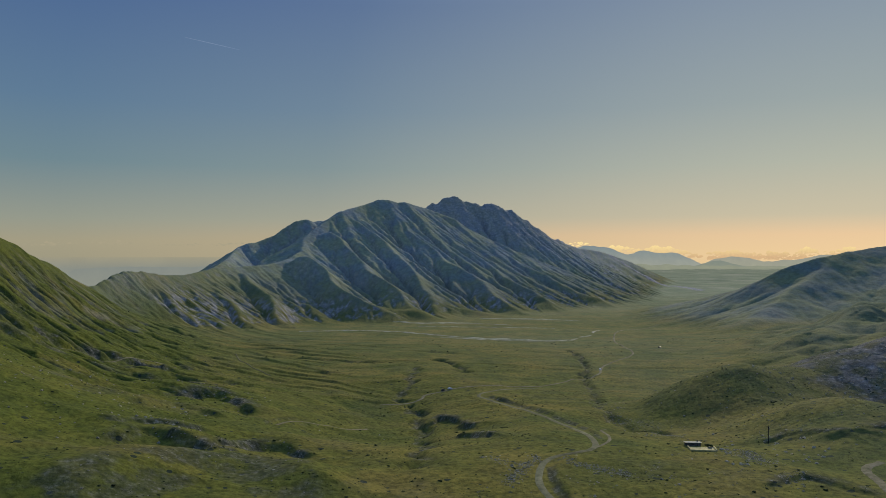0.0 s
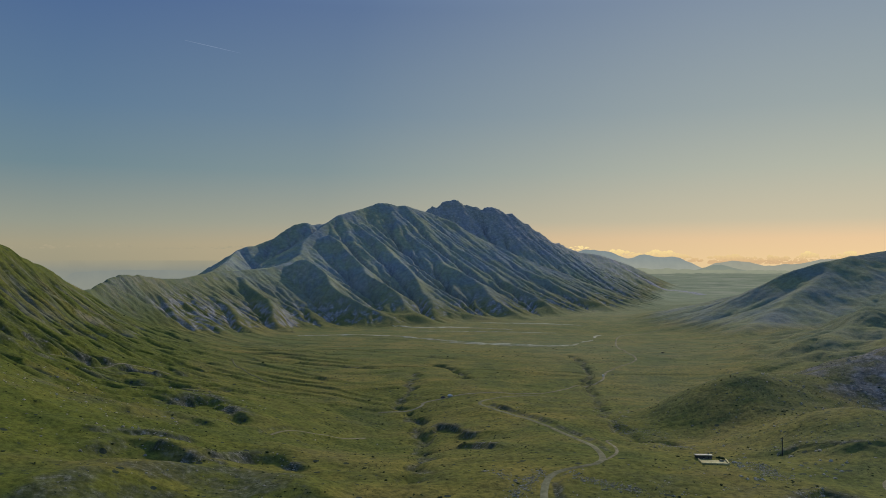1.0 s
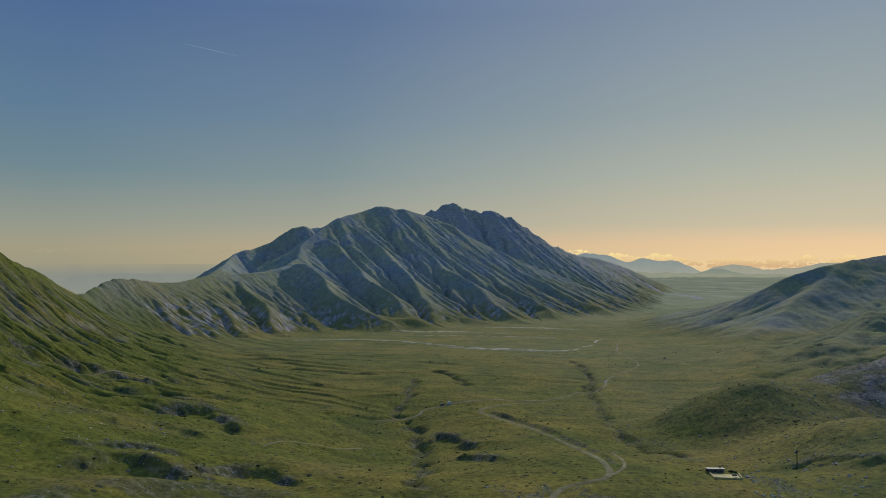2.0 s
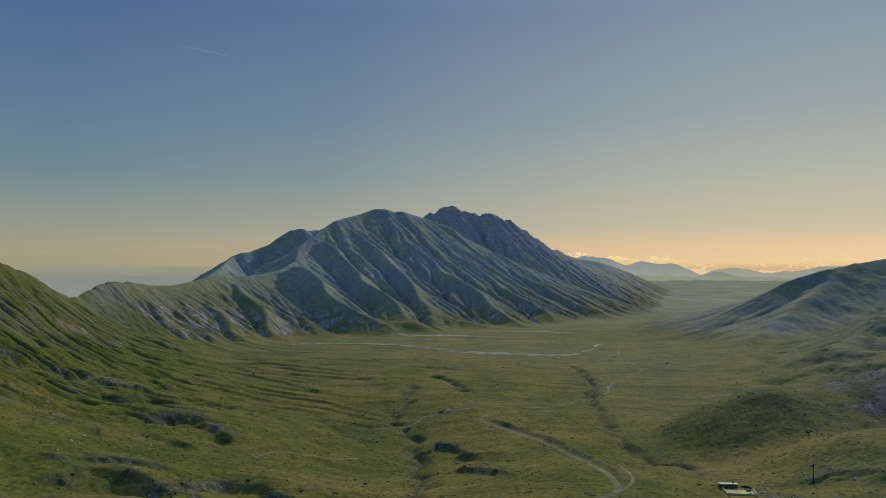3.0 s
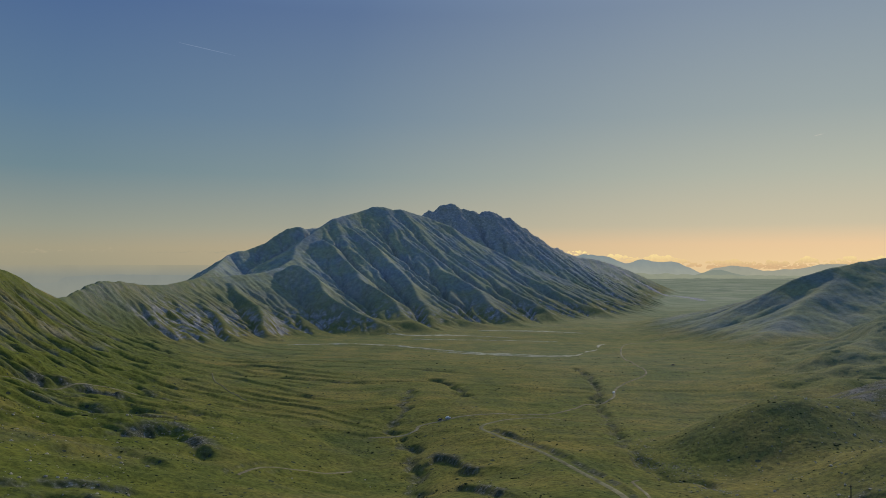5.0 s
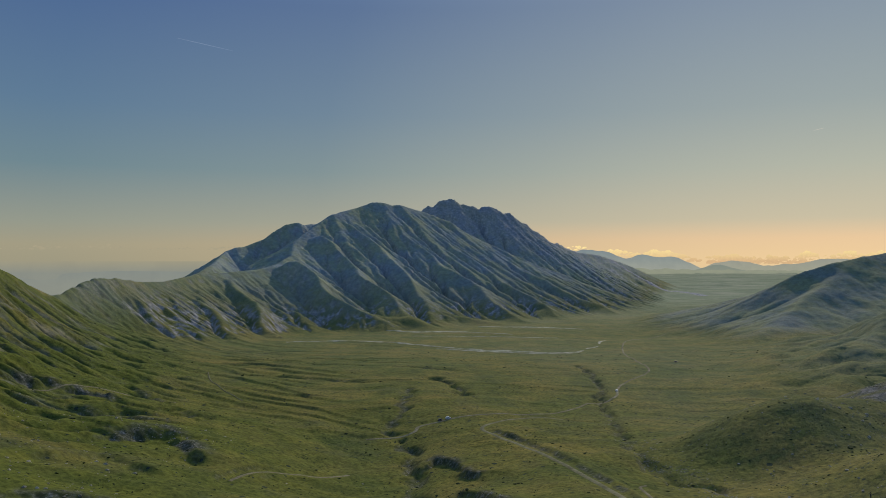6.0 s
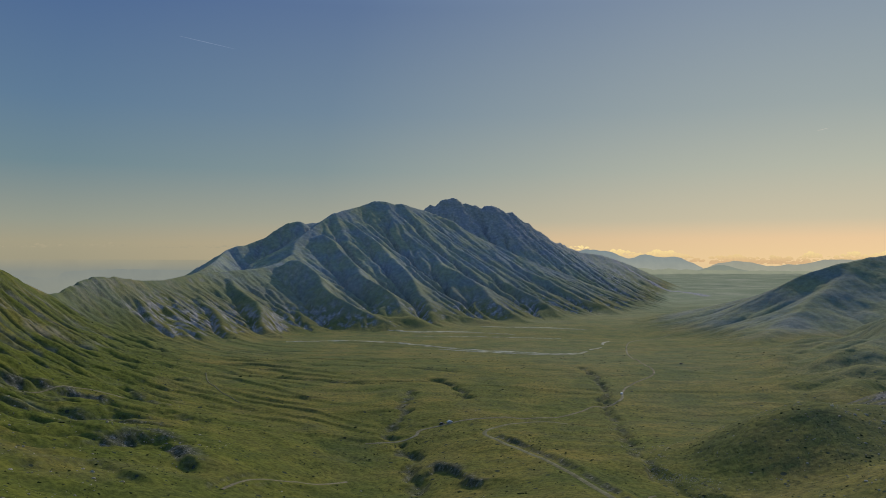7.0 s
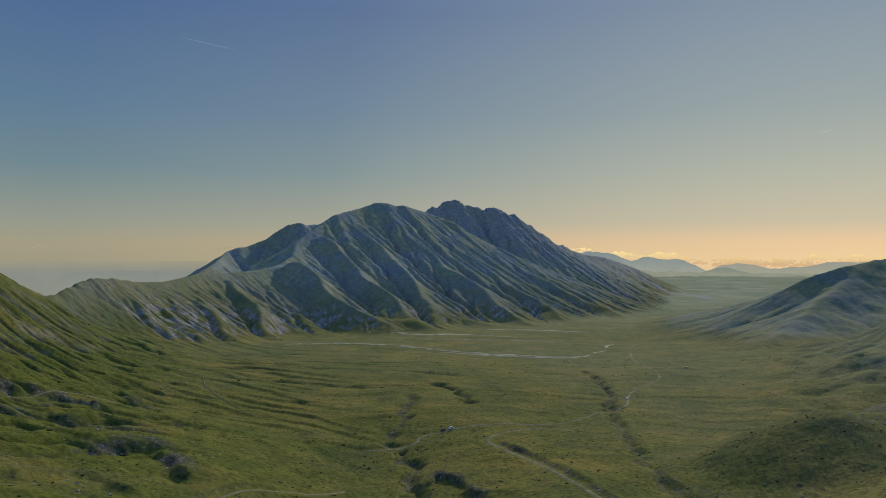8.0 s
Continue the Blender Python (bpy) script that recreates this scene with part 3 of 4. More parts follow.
# ---- the ground and its hills ----
def sheet(name, x, y, h, shares, wanted, label, category, kind="structure"):
    """A mesh of the grid's faces that are wanted."""
    nr, na = x.shape
    ids = np.arange(nr * na).reshape(nr, na)
    quads = np.stack([ids[:-1, :-1], ids[:-1, 1:], ids[1:, 1:], ids[1:, :-1]], -1).reshape(-1, 4)
    quads = quads[wanted[:-1, :-1].reshape(-1)]
    used, inverse = np.unique(quads, return_inverse=True)
    co = np.stack([x.reshape(-1)[used], y.reshape(-1)[used], h.reshape(-1)[used]], -1)
    me = bpy.data.meshes.new(name)
    me.vertices.add(len(co))
    me.vertices.foreach_set("co", co.astype(np.float32).reshape(-1))
    me.loops.add(quads.size)
    me.loops.foreach_set("vertex_index", inverse.reshape(-1).astype(np.int32))
    me.polygons.add(len(quads))
    me.polygons.foreach_set("loop_start", np.arange(0, quads.size, 4, dtype=np.int32))
    me.update(calc_edges=True)
    me.polygons.foreach_set("use_smooth", np.ones(len(quads), dtype=bool))
    for key, v in shares.items():
        at = me.attributes.new(key, "FLOAT", "POINT")
        at.data.foreach_set("value", np.ascontiguousarray(v.reshape(-1)[used], dtype=np.float32))
    me.materials.append(MEADOW)
    return tagged(new(name, me), label, category, kind=kind)


def covers(x, y, h, p):
    """Where bare stone, dark scrub, lush grass, haze-tinted upland turf and the haze-pale plain lie."""
    n1, n2 = fbm(x, y, 60, 4, 51), fbm(x, y, 14, 4, 61)
    dr = np.gradient(h, axis=0) / np.maximum(np.hypot(np.gradient(x, axis=0), np.gradient(y, axis=0)), 1e-3)
    da = np.gradient(h, axis=1) / np.maximum(np.hypot(np.gradient(x, axis=1), np.gradient(y, axis=1)), 1e-3)
    steep = np.hypot(dr, da)
    mount = np.maximum(np.maximum(p["front"], p["rear"]), np.maximum(p["rock"], 0))
    # share of the haze-tinted turf: mountain, right hill, moraine, right valley side
    alpine_haze = np.maximum(step(5, 60, mount) * (0.55 + 0.45 * step(40, 130, mount)) * (1 - 0.5 * step(-130, -300, x) * step(1650, 1300, y)), np.maximum(0.62 * step(3, 30, p["right"]), np.maximum(0.32 * p["moraine"] * step(480, 760, y), 0.08 * step(80, 190, x) * step(1300, 900, y))))
    low = step(7, 16, p["front"]) * step(70, 34, p["front"] + 12 * n1)
    stone = low * step(-0.8, -3.2, p["cut_peak"] + 2.0 * n2) * step(0.38, 0.65, steep) * step(-0.3, 0.3, n2) * 0.75
    stone = np.maximum(stone, step(40, 100, mount) * step(0.85, 1.25, steep + 0.3 * n2) * 0.35)
    stone = np.maximum(stone, step(8, 20, p["front"]) * step(46, 26, p["front"]) * step(0.05, 0.45, n1) * step(0.4, 0.7, steep) * step(0.0, 0.45, n2) * 0.6)
    stone = np.maximum(stone, step(5, 14, p["scree"]) * step(215, 242, x + 14 * n2) * (0.06 + 0.2 * step(-0.2, 0.4, n2)))
    # limestone of the rear peak, kept pale so its colour carries haze too
    stone = np.maximum(stone, step(60, 200, p["rock"] + 40 * n2) * step(0, 60, p["rock"] - p["front"]) * 0.5)
    stone = np.maximum(stone, step(18, 40, p["left"]) * step(0.3, 0.9, n2 * 0.5 + n1 * 0.6 - 0.12 * p["cut_left"]) * 0.22)
    wash = line_distance(x, y, [(690, 2800), (800, 2800), (890, 2760), (960, 2690), (1010, 2560)])[0]
    stone = np.maximum(stone, 0.9 * step(26, 8, wash + 9 * n2))
    heath_shade = step(0.35, 0.7, n1 + 0.5 * n2) * 0.12
    heath_shade = np.maximum(heath_shade, 0.06 * step(6, 14, p["scree"]))
    # bank faces and gully beds: dark scree plus some painted shade
    heath_shade = np.maximum(heath_shade, p["bare"] * step(-0.5, 0.2, n2) * 0.85)
    heath_shade = np.maximum(heath_shade, step(5, 14, p["scree"]) * step(205, 232, x + 10 * n2) * (0.55 + 0.4 * step(-0.2, 0.3, n2)))
    heath_shade = np.maximum(heath_shade, 0.35 * step(0.5, 0.9, steep) * (1 - 0.6 * p["moraine"]) * step(30, 8, mount) * step(30, 15, p["left"]) * step(14, 4, p["right"]))
    # gullies of the left slope: scrub and scree, shadow painted in as well
    heath_shade = np.maximum(heath_shade, step(12, 40, p["left"]) * step(-1.0, -4.0, p["cut_left"] + 1.2 * n2) * 0.35)
    lush = np.maximum(step(60, -120, x) * step(0.5, -0.3, n1) * step(700, 350, y), step(8, 25, p["left"]) * step(0.7, 0.0, n1))
    # haze by colour: the paler grass takes over with distance
    steppe_haze = (0.16 * step(450, 1200, y) + 0.84 * step(1300, 2600, y)) * step(30, 5, mount) * step(16, 4, p["right"])
    return dict(stone=stone, heath_shade=heath_shade, alpine_haze=alpine_haze, lush=lush, steppe_haze=steppe_haze)


CENTRE_Y = -150.0


def polar(angles, radii):
    a, r = np.meshgrid(np.radians(angles), radii)
    x, y = r * np.sin(a), CENTRE_Y + r * np.cos(a)
    h, p = land(x, y)
    return x, y, h, p, covers(x, y, h, p)


RADII = np.concatenate([np.geomspace(285, 1300, 740), np.geomspace(1303, 2750, 400), np.geomspace(2770, 5100, 110)])
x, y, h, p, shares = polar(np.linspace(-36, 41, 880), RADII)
best = np.argmax(np.stack([np.full_like(x, 14), p["left"] * 0.6, p["front"], np.maximum(p["rock"], 0), p["rear"], p["right"], p["scree"]]), 0)
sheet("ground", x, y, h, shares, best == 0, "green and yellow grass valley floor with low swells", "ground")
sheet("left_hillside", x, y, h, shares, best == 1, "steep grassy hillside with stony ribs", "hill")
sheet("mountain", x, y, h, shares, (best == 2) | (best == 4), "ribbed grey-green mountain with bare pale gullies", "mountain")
sheet("rocky_peak", x, y, h, shares, best == 3, "jagged limestone peak behind the mountain, coloured blue-grey for haze", "mountain")
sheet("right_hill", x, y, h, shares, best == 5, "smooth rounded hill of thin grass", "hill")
sheet("scree_mound", x, y, h, shares, best == 6, "grassy mound rising into grey scree", "hill")
ax, ay, ah, ap, ash = polar(np.linspace(40.5, 324.5, 240), np.geomspace(280, 5100, 140))
sheet("outer_ground", ax, ay, ah - 0.8, ash, np.ones_like(ax, bool), "grass land all round the valley", "ground")
ax, ay, ah, ap, ash = polar(np.linspace(0, 360, 181), np.concatenate([[0.01], np.linspace(5, 290, 90)]))
sheet("near_ground", ax, ay, ah - 0.8, ash, np.ones_like(ax, bool), "grass slope under the flight path", "ground")


# ---- roads, tracks and dry river beds ----
def grid_mesh(name, co, nu, nv, mat):
    """A mesh from a grid of nu by nv places."""
    ids = np.arange(nu * nv).reshape(nu, nv)
    quads = np.stack([ids[:-1, :-1], ids[:-1, 1:], ids[1:, 1:], ids[1:, :-1]], -1).reshape(-1, 4)
    me = bpy.data.meshes.new(name)
    me.from_pydata(co.tolist(), [], quads.tolist())
    me.polygons.foreach_set("use_smooth", np.ones(len(quads), dtype=bool))
    me.materials.append(mat)
    return me


def strip(name, line, width, mat, lift, label, category, wobble=0.0, across=5, seed=0):
    """A ribbon laid over the land, sunk at its edges."""
    c = np.asarray(line)[:, :2]
    d = np.gradient(c, axis=0)
    d /= np.maximum(np.linalg.norm(d, axis=1, keepdims=True), 1e-6)
    side = np.stack([d[:, 1], -d[:, 0]], -1)
    u = np.linspace(-1, 1, across)
    w = np.broadcast_to(np.asarray(width, float), (len(c),)) / 2
    wide = w[:, None] * (1 + wobble * gnoise(np.arange(len(c))[:, None] * 0.31, np.sign(u)[None] * 3.7 + np.zeros((len(c), 1)), seed))
    px, py = c[:, :1] + side[:, :1] * u * wide, c[:, 1:] + side[:, 1:] * u * wide
    pz = land(px.copy(), py.copy())[0] + lift * (1.15 - u * u)[None]
    me = grid_mesh(name, np.stack([px, py, pz], -1).reshape(-1, 3), len(c), across, mat)
    return tagged(new(name, me), label, category, kind="structure")


strip("road", smooth_line(ROADS["road"][1], 1.2), 2.3, ROAD, 0.2, "winding pale gravel road with soft verges", "road", 0.06)
strip("farm_track", smooth_line(ROADS["farm_track"][1], 1.2), 1.2, DIRT, 0.2, "hooked dirt track off the road", "track", 0.15)
strip("valley_track", smooth_line(ROADS["valley_track"][1], 2.0), 2.0, DIRT, 0.3, "thin pale track across the valley floor", "track", 0.1)
strip("footpath", smooth_line(ROADS["footpath"][1], 2.0), 0.9, DIRT, 0.3, "faint trodden path on the grass", "track", 0.2)
strip("hill_path", smooth_line(ROADS["hill_path"][1], 1.2), 2.0, DIRT, 0.25, "pale worn path between the hummocks", "track", 0.3)
strip("slope_path", smooth_line(ROADS["slope_path"][1], 1.5), 2.0, DIRT, 0.3, "pale stony path along the hillside", "track", 0.3)
strip("gravel_track", smooth_line(ROADS["gravel_track"][1], 1.2), 3.0, DIRT, 0.2, "pale dirt track on the near slope", "track", 0.2)
RIVERS = [
    ([(-175, 1150), (-120, 1168), (-44, 1150), (25, 1105), (85, 1050), (139, 1010), (185, 985), (216, 1004)], (4, 9, 13, 11, 9, 12, 13, 3)),
    ([(196, 990), (214, 1000), (230, 1028)], (3, 6, 2)),
    ([(236, 1042), (246, 1060), (262, 1078)], (2, 5, 2)),
    ([(272, 1110), (284, 1150), (300, 1180)], (2, 5, 2)),
    ([(40, 1062), (85, 1032), (139, 990), (180, 968), (205, 985)], (3, 7, 10, 8, 3)),
    ([(-40, 1372), (14, 1380), (77, 1390), (126, 1370), (180, 1330)], (4, 14, 16, 12, 4)),
    ([(138, 1500), (200, 1490), (261, 1480), (330, 1440)], (4, 14, 16, 5)),
    ([(10, 1300), (90, 1290), (170, 1265), (240, 1240)], (3, 10, 10, 3)),
]
for k, (line, wide) in enumerate(RIVERS):
    c = smooth_line([(a, b, w) for (a, b), w in zip(line, wide)], 4.0)
    strip("dry_riverbed", c, c[:, 2], RIVER, 0.55, "pale dry gravel riverbed across the plain", "riverbed", 0.5, 7, k)

# ---- the far distance ----
def far_ridge(name, line, depth, foot, mat, label, seed, rough=8.0):
    """A far range: a crest line with slopes before and behind it."""
    c = smooth_line(line, 14.0)
    c[:, 2] += rough * fbm(c[:, 0], c[:, 1], 90, 4, seed) * step(0, 40, c[:, 2] - foot)
    v = np.linspace(-1, 1, 13)
    rows = []
    for xx, yy, zz in c:
        r = np.hypot(xx, yy)
        for q in v:
            k = 1 + q * depth / r
            up = (1 - abs(q)) ** 1.2
            rib = 1 - 0.25 * (1 - abs(q)) * abs(q) * 4 * (0.5 + 0.5 * math.sin(xx / 37.0 + 2.1 * math.sin(xx / 91.0) + 3 * q))
            rows.append((xx * k, yy * k, foot + (zz - foot) * up * rib))
    me = grid_mesh(name, np.array(rows), len(c), len(v), mat)
    return tagged(new(name, me), label, "distant hills", kind="structure")


# haze over the far hills, plain and sea is put into their glow
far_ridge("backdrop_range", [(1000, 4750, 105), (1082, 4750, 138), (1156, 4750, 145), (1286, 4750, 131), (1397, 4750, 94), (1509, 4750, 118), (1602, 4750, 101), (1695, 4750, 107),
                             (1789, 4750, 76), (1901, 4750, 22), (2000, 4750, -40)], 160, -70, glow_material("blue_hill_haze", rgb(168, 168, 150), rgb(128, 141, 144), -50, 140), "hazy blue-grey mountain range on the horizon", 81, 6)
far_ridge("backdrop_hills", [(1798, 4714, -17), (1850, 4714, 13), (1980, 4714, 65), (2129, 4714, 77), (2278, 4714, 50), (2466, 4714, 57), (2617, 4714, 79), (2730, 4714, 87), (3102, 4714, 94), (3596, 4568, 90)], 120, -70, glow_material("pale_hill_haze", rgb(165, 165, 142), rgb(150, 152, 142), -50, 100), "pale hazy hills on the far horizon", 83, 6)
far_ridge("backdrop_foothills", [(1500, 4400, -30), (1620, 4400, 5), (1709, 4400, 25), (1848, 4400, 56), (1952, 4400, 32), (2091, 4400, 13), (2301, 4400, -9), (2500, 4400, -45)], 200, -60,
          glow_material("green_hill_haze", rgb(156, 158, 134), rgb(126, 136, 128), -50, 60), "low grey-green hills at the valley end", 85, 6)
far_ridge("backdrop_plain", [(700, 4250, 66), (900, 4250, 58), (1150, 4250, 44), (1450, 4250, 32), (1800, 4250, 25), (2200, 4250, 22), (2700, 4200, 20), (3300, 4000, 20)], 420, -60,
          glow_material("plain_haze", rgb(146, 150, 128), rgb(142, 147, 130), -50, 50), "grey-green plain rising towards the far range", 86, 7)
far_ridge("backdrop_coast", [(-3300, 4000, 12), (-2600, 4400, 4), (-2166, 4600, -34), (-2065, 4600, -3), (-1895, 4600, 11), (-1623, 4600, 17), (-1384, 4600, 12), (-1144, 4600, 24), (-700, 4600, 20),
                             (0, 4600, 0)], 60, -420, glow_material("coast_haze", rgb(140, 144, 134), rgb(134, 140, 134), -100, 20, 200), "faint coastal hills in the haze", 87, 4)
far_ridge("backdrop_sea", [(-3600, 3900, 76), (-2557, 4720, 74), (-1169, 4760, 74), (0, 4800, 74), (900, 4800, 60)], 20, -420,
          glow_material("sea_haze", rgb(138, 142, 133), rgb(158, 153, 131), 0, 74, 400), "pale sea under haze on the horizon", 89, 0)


def puff_mesh(seed, mat):
    """One heaped puff of cloud."""
    bm = bmesh.new()
    bmesh.ops.create_icosphere(bm, subdivisions=4, radius=1.0)
    off = Vector((seed * 3.1, seed * 1.7, 0))
    for v in bm.verts:
        d = v.co.normalized()
        k = 1 + 0.45 * noise.noise(d * 1.6 + off) + 0.30 * abs(noise.noise(d * 3.7 + off)) + 0.26 * abs(noise.noise(d * 7.0 + off)) + 0.2 * noise.noise(d * 14.0 + off)
        v.co = Vector((d.x * k, d.y * k * 0.5, max(d.z * k * (1 + 0.25 * noise.noise(Vector((d.x * 6, d.z * 5, seed)))), -0.3)))
    for f in bm.faces:
        f.smooth = True
    me = bpy.data.meshes.new("puff")
    bm.to_mesh(me)
    bm.free()
    me.materials.append(mat)
    return me


def clouds(name, mat, seed, rows, label, group, far):
    """Cloud banks: each an empty with its puffs as parts. Rows: way, height, length, thickness, count."""
    rng = random.Random(seed)
    puffs = [puff_mesh(seed + k, mat) for k in range(6)]
    for az, up, long, tall, count in rows:
        top = tagged(new(name), label, "cloud", group)
        dy = far / (1 + 0.05 * math.tan(radians(max(az, 0))))
        top.matrix_world = pose(dy * math.tan(radians(az)), dy, up)
        count *= 2
        for k in range(count):
            u = (k + rng.uniform(0.0, 1.0)) / count * 2 - 1
            size = tall * rng.uniform(0.08, 0.34) * (1 - 0.5 * abs(u))
            ob = new("puff", puffs[rng.randrange(6)])
            ob.parent = top
            ob.matrix_local = Matrix.LocRotScale((u * long / 2, rng.uniform(-2, 2), rng.uniform(0.0, 0.85) ** 1.6 * tall * (1 - 0.4 * abs(u))), Euler((0, rng.uniform(-0.2, 0.2), rng.uniform(-0.4, 0.4))),
                                                 (size * rng.uniform(1.0, 1.7), size * 0.3, size * rng.uniform(0.7, 1.0)))


# sunlight on the clouds is put into their glow, brighter upwards
CLOUD = glow_material("sunlit_cloud_glow", rgb(216, 180, 136), rgb(252, 226, 160), 75, 160, 14)
PALE_CLOUD = glow_material("pale_cloud", rgb(162, 155, 131), rgb(174, 164, 137), 130, 185, 30)
clouds("cloud", CLOUD, 10, [(12.77, 145, 168, 36, 9), (15.8, 108, 186, 50, 9), (18.63, 97, 392, 66, 30), (20.99, 71, 149, 50, 8), (23.85, 60, 355, 76, 30), (26.43, 60, 224, 68, 20),
                            (28.56, 57, 336, 80, 22), (30.96, 73, 336, 80, 22), (33.25, 81, 336, 80, 22), (35.74, 89, 411, 81, 24), (38.67, 90, 485, 81, 26)], "small heaped clouds low on the horizon, glowing as if sunlit", "clouds over the far range", 4986)
clouds("pale_cloud", PALE_CLOUD, 30, [(-29.0, 146, 330, 26, 11), (-25.5, 148, 330, 30, 11), (-21.5, 150, 330, 34, 12), (-17.5, 148, 330, 28, 11), (-13.5, 148, 260, 24, 9)],
       "thin pale cloud bank over the sea haze", "clouds over the sea", 4700)
# the trails glow by themselves, sunlight included in their colours
TRAIL = glow_material("vapour_trail", rgb(112, 134, 166), rgb(118, 138, 166), 1400, 1560, 90)
GLINT = glow_material("bright_vapour_trail", rgb(200, 196, 184), rgb(200, 196, 184), 900, 1000, 90)


def trail(name, a, b, thick, mat, label):
    """A vapour trail that tapers from its head to a ragged tail."""
    a, b = Vector(a), Vector(b)
    bm = bmesh.new()
    rings = []
    for k in range(25):
        t = k / 24
        r = thick * (0.35 + 0.65 * math.sin(math.pi * min(1, t * 1.05)) ** 0.7) * (1 + 0.25 * noise.noise(Vector((t * 9, 1, 2))))
        c = a.lerp(b, t)
        rings.append([bm.verts.new(c + Vector((0, math.cos(q) * r, math.sin(q) * r))) for q in (0, 1.05, 2.09, 3.14, 4.19, 5.24)])
    for p, q in zip(rings, rings[1:]):
        for k in range(6):
            bm.faces.new((p[k], p[(k + 1) % 6], q[(k + 1) % 6], q[k]))
    me = bpy.data.meshes.new(name)
    bm.to_mesh(me)
    bm.free()
    me.materials.append(mat)
    return tagged(new(name, me), label, "vapour trail", "vapour trails")


trail("vapour_trail", (-1490, 4900, 1516), (-1130, 4900, 1436), 2.4, TRAIL, "faint white vapour trail high in the sky")
trail("vapour_trail", (2722, 4900, 951), (2796, 4900, 970), 1.6, GLINT, "short bright vapour trail with sunlight in its own glow")


# ---- stones and shrubs ----
def ground_at(px, py):
    """The height of the ground sheet at places in view."""
    r, a = np.hypot(px, py - CENTRE_Y), np.degrees(np.arctan2(px, py - CENTRE_Y))
    fi = np.interp(r, RADII, np.arange(len(RADII)))
    fj = np.clip((a + 36) / 77 * (x.shape[1] - 1), 0, x.shape[1] - 1.001)
    i, j = np.minimum(fi.astype(int), len(RADII) - 2), fj.astype(int)
    u, v = fi - i, fj - j
    return (h[i, j] * (1 - u) + h[i + 1, j] * u) * (1 - v) + (h[i, j + 1] * (1 - u) + h[i + 1, j + 1] * u) * v


def stone_material():
    m, t, b = material("limestone", 0.85)
    info = t.nodes.new("ShaderNodeObjectInfo")
    geo = t.nodes.new("ShaderNodeNewGeometry")
    col = ramp(t, texture(t, 0.7, 6, 0.7), [(0.35, (0.19, 0.18, 0.14)), (0.5, (0.34, 0.32, 0.25)), (0.7, (0.50, 0.465, 0.37))])
    vary = math_node(t, "ADD", info.outputs["Random"], geo.outputs["Random Per Island"])
    col = mix(t, 1.0, col, ramp(t, math_node(t, "MULTIPLY", vary, 0.5), [(0.0, (0.55, 0.56, 0.58)), (1.0, (1.15, 1.12, 1.06))]), "MULTIPLY")
    link(t, col, b.inputs["Base Color"])
    bm = node(t, "ShaderNodeBump", Strength=0.6, Distance=0.1)
    link(t, texture(t, 0.3, 6, 0.7), bm.inputs["Height"])
    link(t, bm.outputs["Normal"], b.inputs["Normal"])
    return m


def shrub_material():
    m, t, b = material("juniper", 0.9)
    info = t.nodes.new("ShaderNodeObjectInfo")
    geo = t.nodes.new("ShaderNodeNewGeometry")
    col = ramp(t, texture(t, 0.35, 5, 0.7), [(0.35, (0.018, 0.028, 0.014)), (0.55, (0.045, 0.060, 0.026)), (0.75, (0.080, 0.095, 0.040))])
    vary = math_node(t, "ADD", info.outputs["Random"], geo.outputs["Random Per Island"])
    col = mix(t, 1.0, col, ramp(t, math_node(t, "MULTIPLY", vary, 0.5), [(0.0, (0.6, 0.65, 0.7)), (1.0, (1.2, 1.15, 1.0))]), "MULTIPLY")
    link(t, col, b.inputs["Base Color"])
    return m


STONE, SHRUB = stone_material(), shrub_material()


def lump(seed, level, rough, flat):
    """Vertices and faces of one rough lump about 1 m across, sunk a little into the ground."""
    bm = bmesh.new()
    bmesh.ops.create_icosphere(bm, subdivisions=level, radius=0.5)
    for v in bm.verts:
        v.co *= 1 + rough * noise.noise(v.co * 2.3 + Vector((seed * 7.1, seed * 3.3, 0)))
        v.co.z = max(v.co.z, -0.25) * flat
    me = bpy.data.meshes.new("lump")
    bm.to_mesh(me)
    bm.free()
    return me


def shrub_mesh(seed):
    """A juniper cushion: a low heap of small leafy clumps with gaps."""
    rng = random.Random(seed)
    bm = bmesh.new()
    for _ in range(9):
        a, r = rng.uniform(0, 6.28), rng.uniform(0, 0.36)
        s = rng.uniform(0.14, 0.26)
        g = bmesh.ops.create_icosphere(bm, subdivisions=1, radius=s, matrix=Matrix.Translation((r * math.cos(a), r * math.sin(a), s * 0.7 + 0.16 * (0.36 - r))))
        for v in g["verts"]:
            v.co += Vector((rng.uniform(-1, 1), rng.uniform(-1, 1), rng.uniform(-1, 1))) * s * 0.22
    me = bpy.data.meshes.new("shrub")
    bm.to_mesh(me)
    bm.free()
    me.materials.append(SHRUB)
    return me


def scatter(rng, n, x0, x1, y0, y1, keep):
    """Places in a stretch of the plan where keep(x, y) lets them stand."""
    px, py = rng.uniform(x0, x1, n), rng.uniform(y0, y1, n)
    ok = rng.random(n) < keep(px, py)
    for key, line in ROAD_LINES.items():
        ok &= line_distance(px, py, line)[0] > ROADS[key][0] / 2 + 0.8
    a = np.degrees(np.arctan2(px, py - CENTRE_Y))
    ok &= (a > -35.5) & (a < 40.5)
    return px[ok], py[ok]


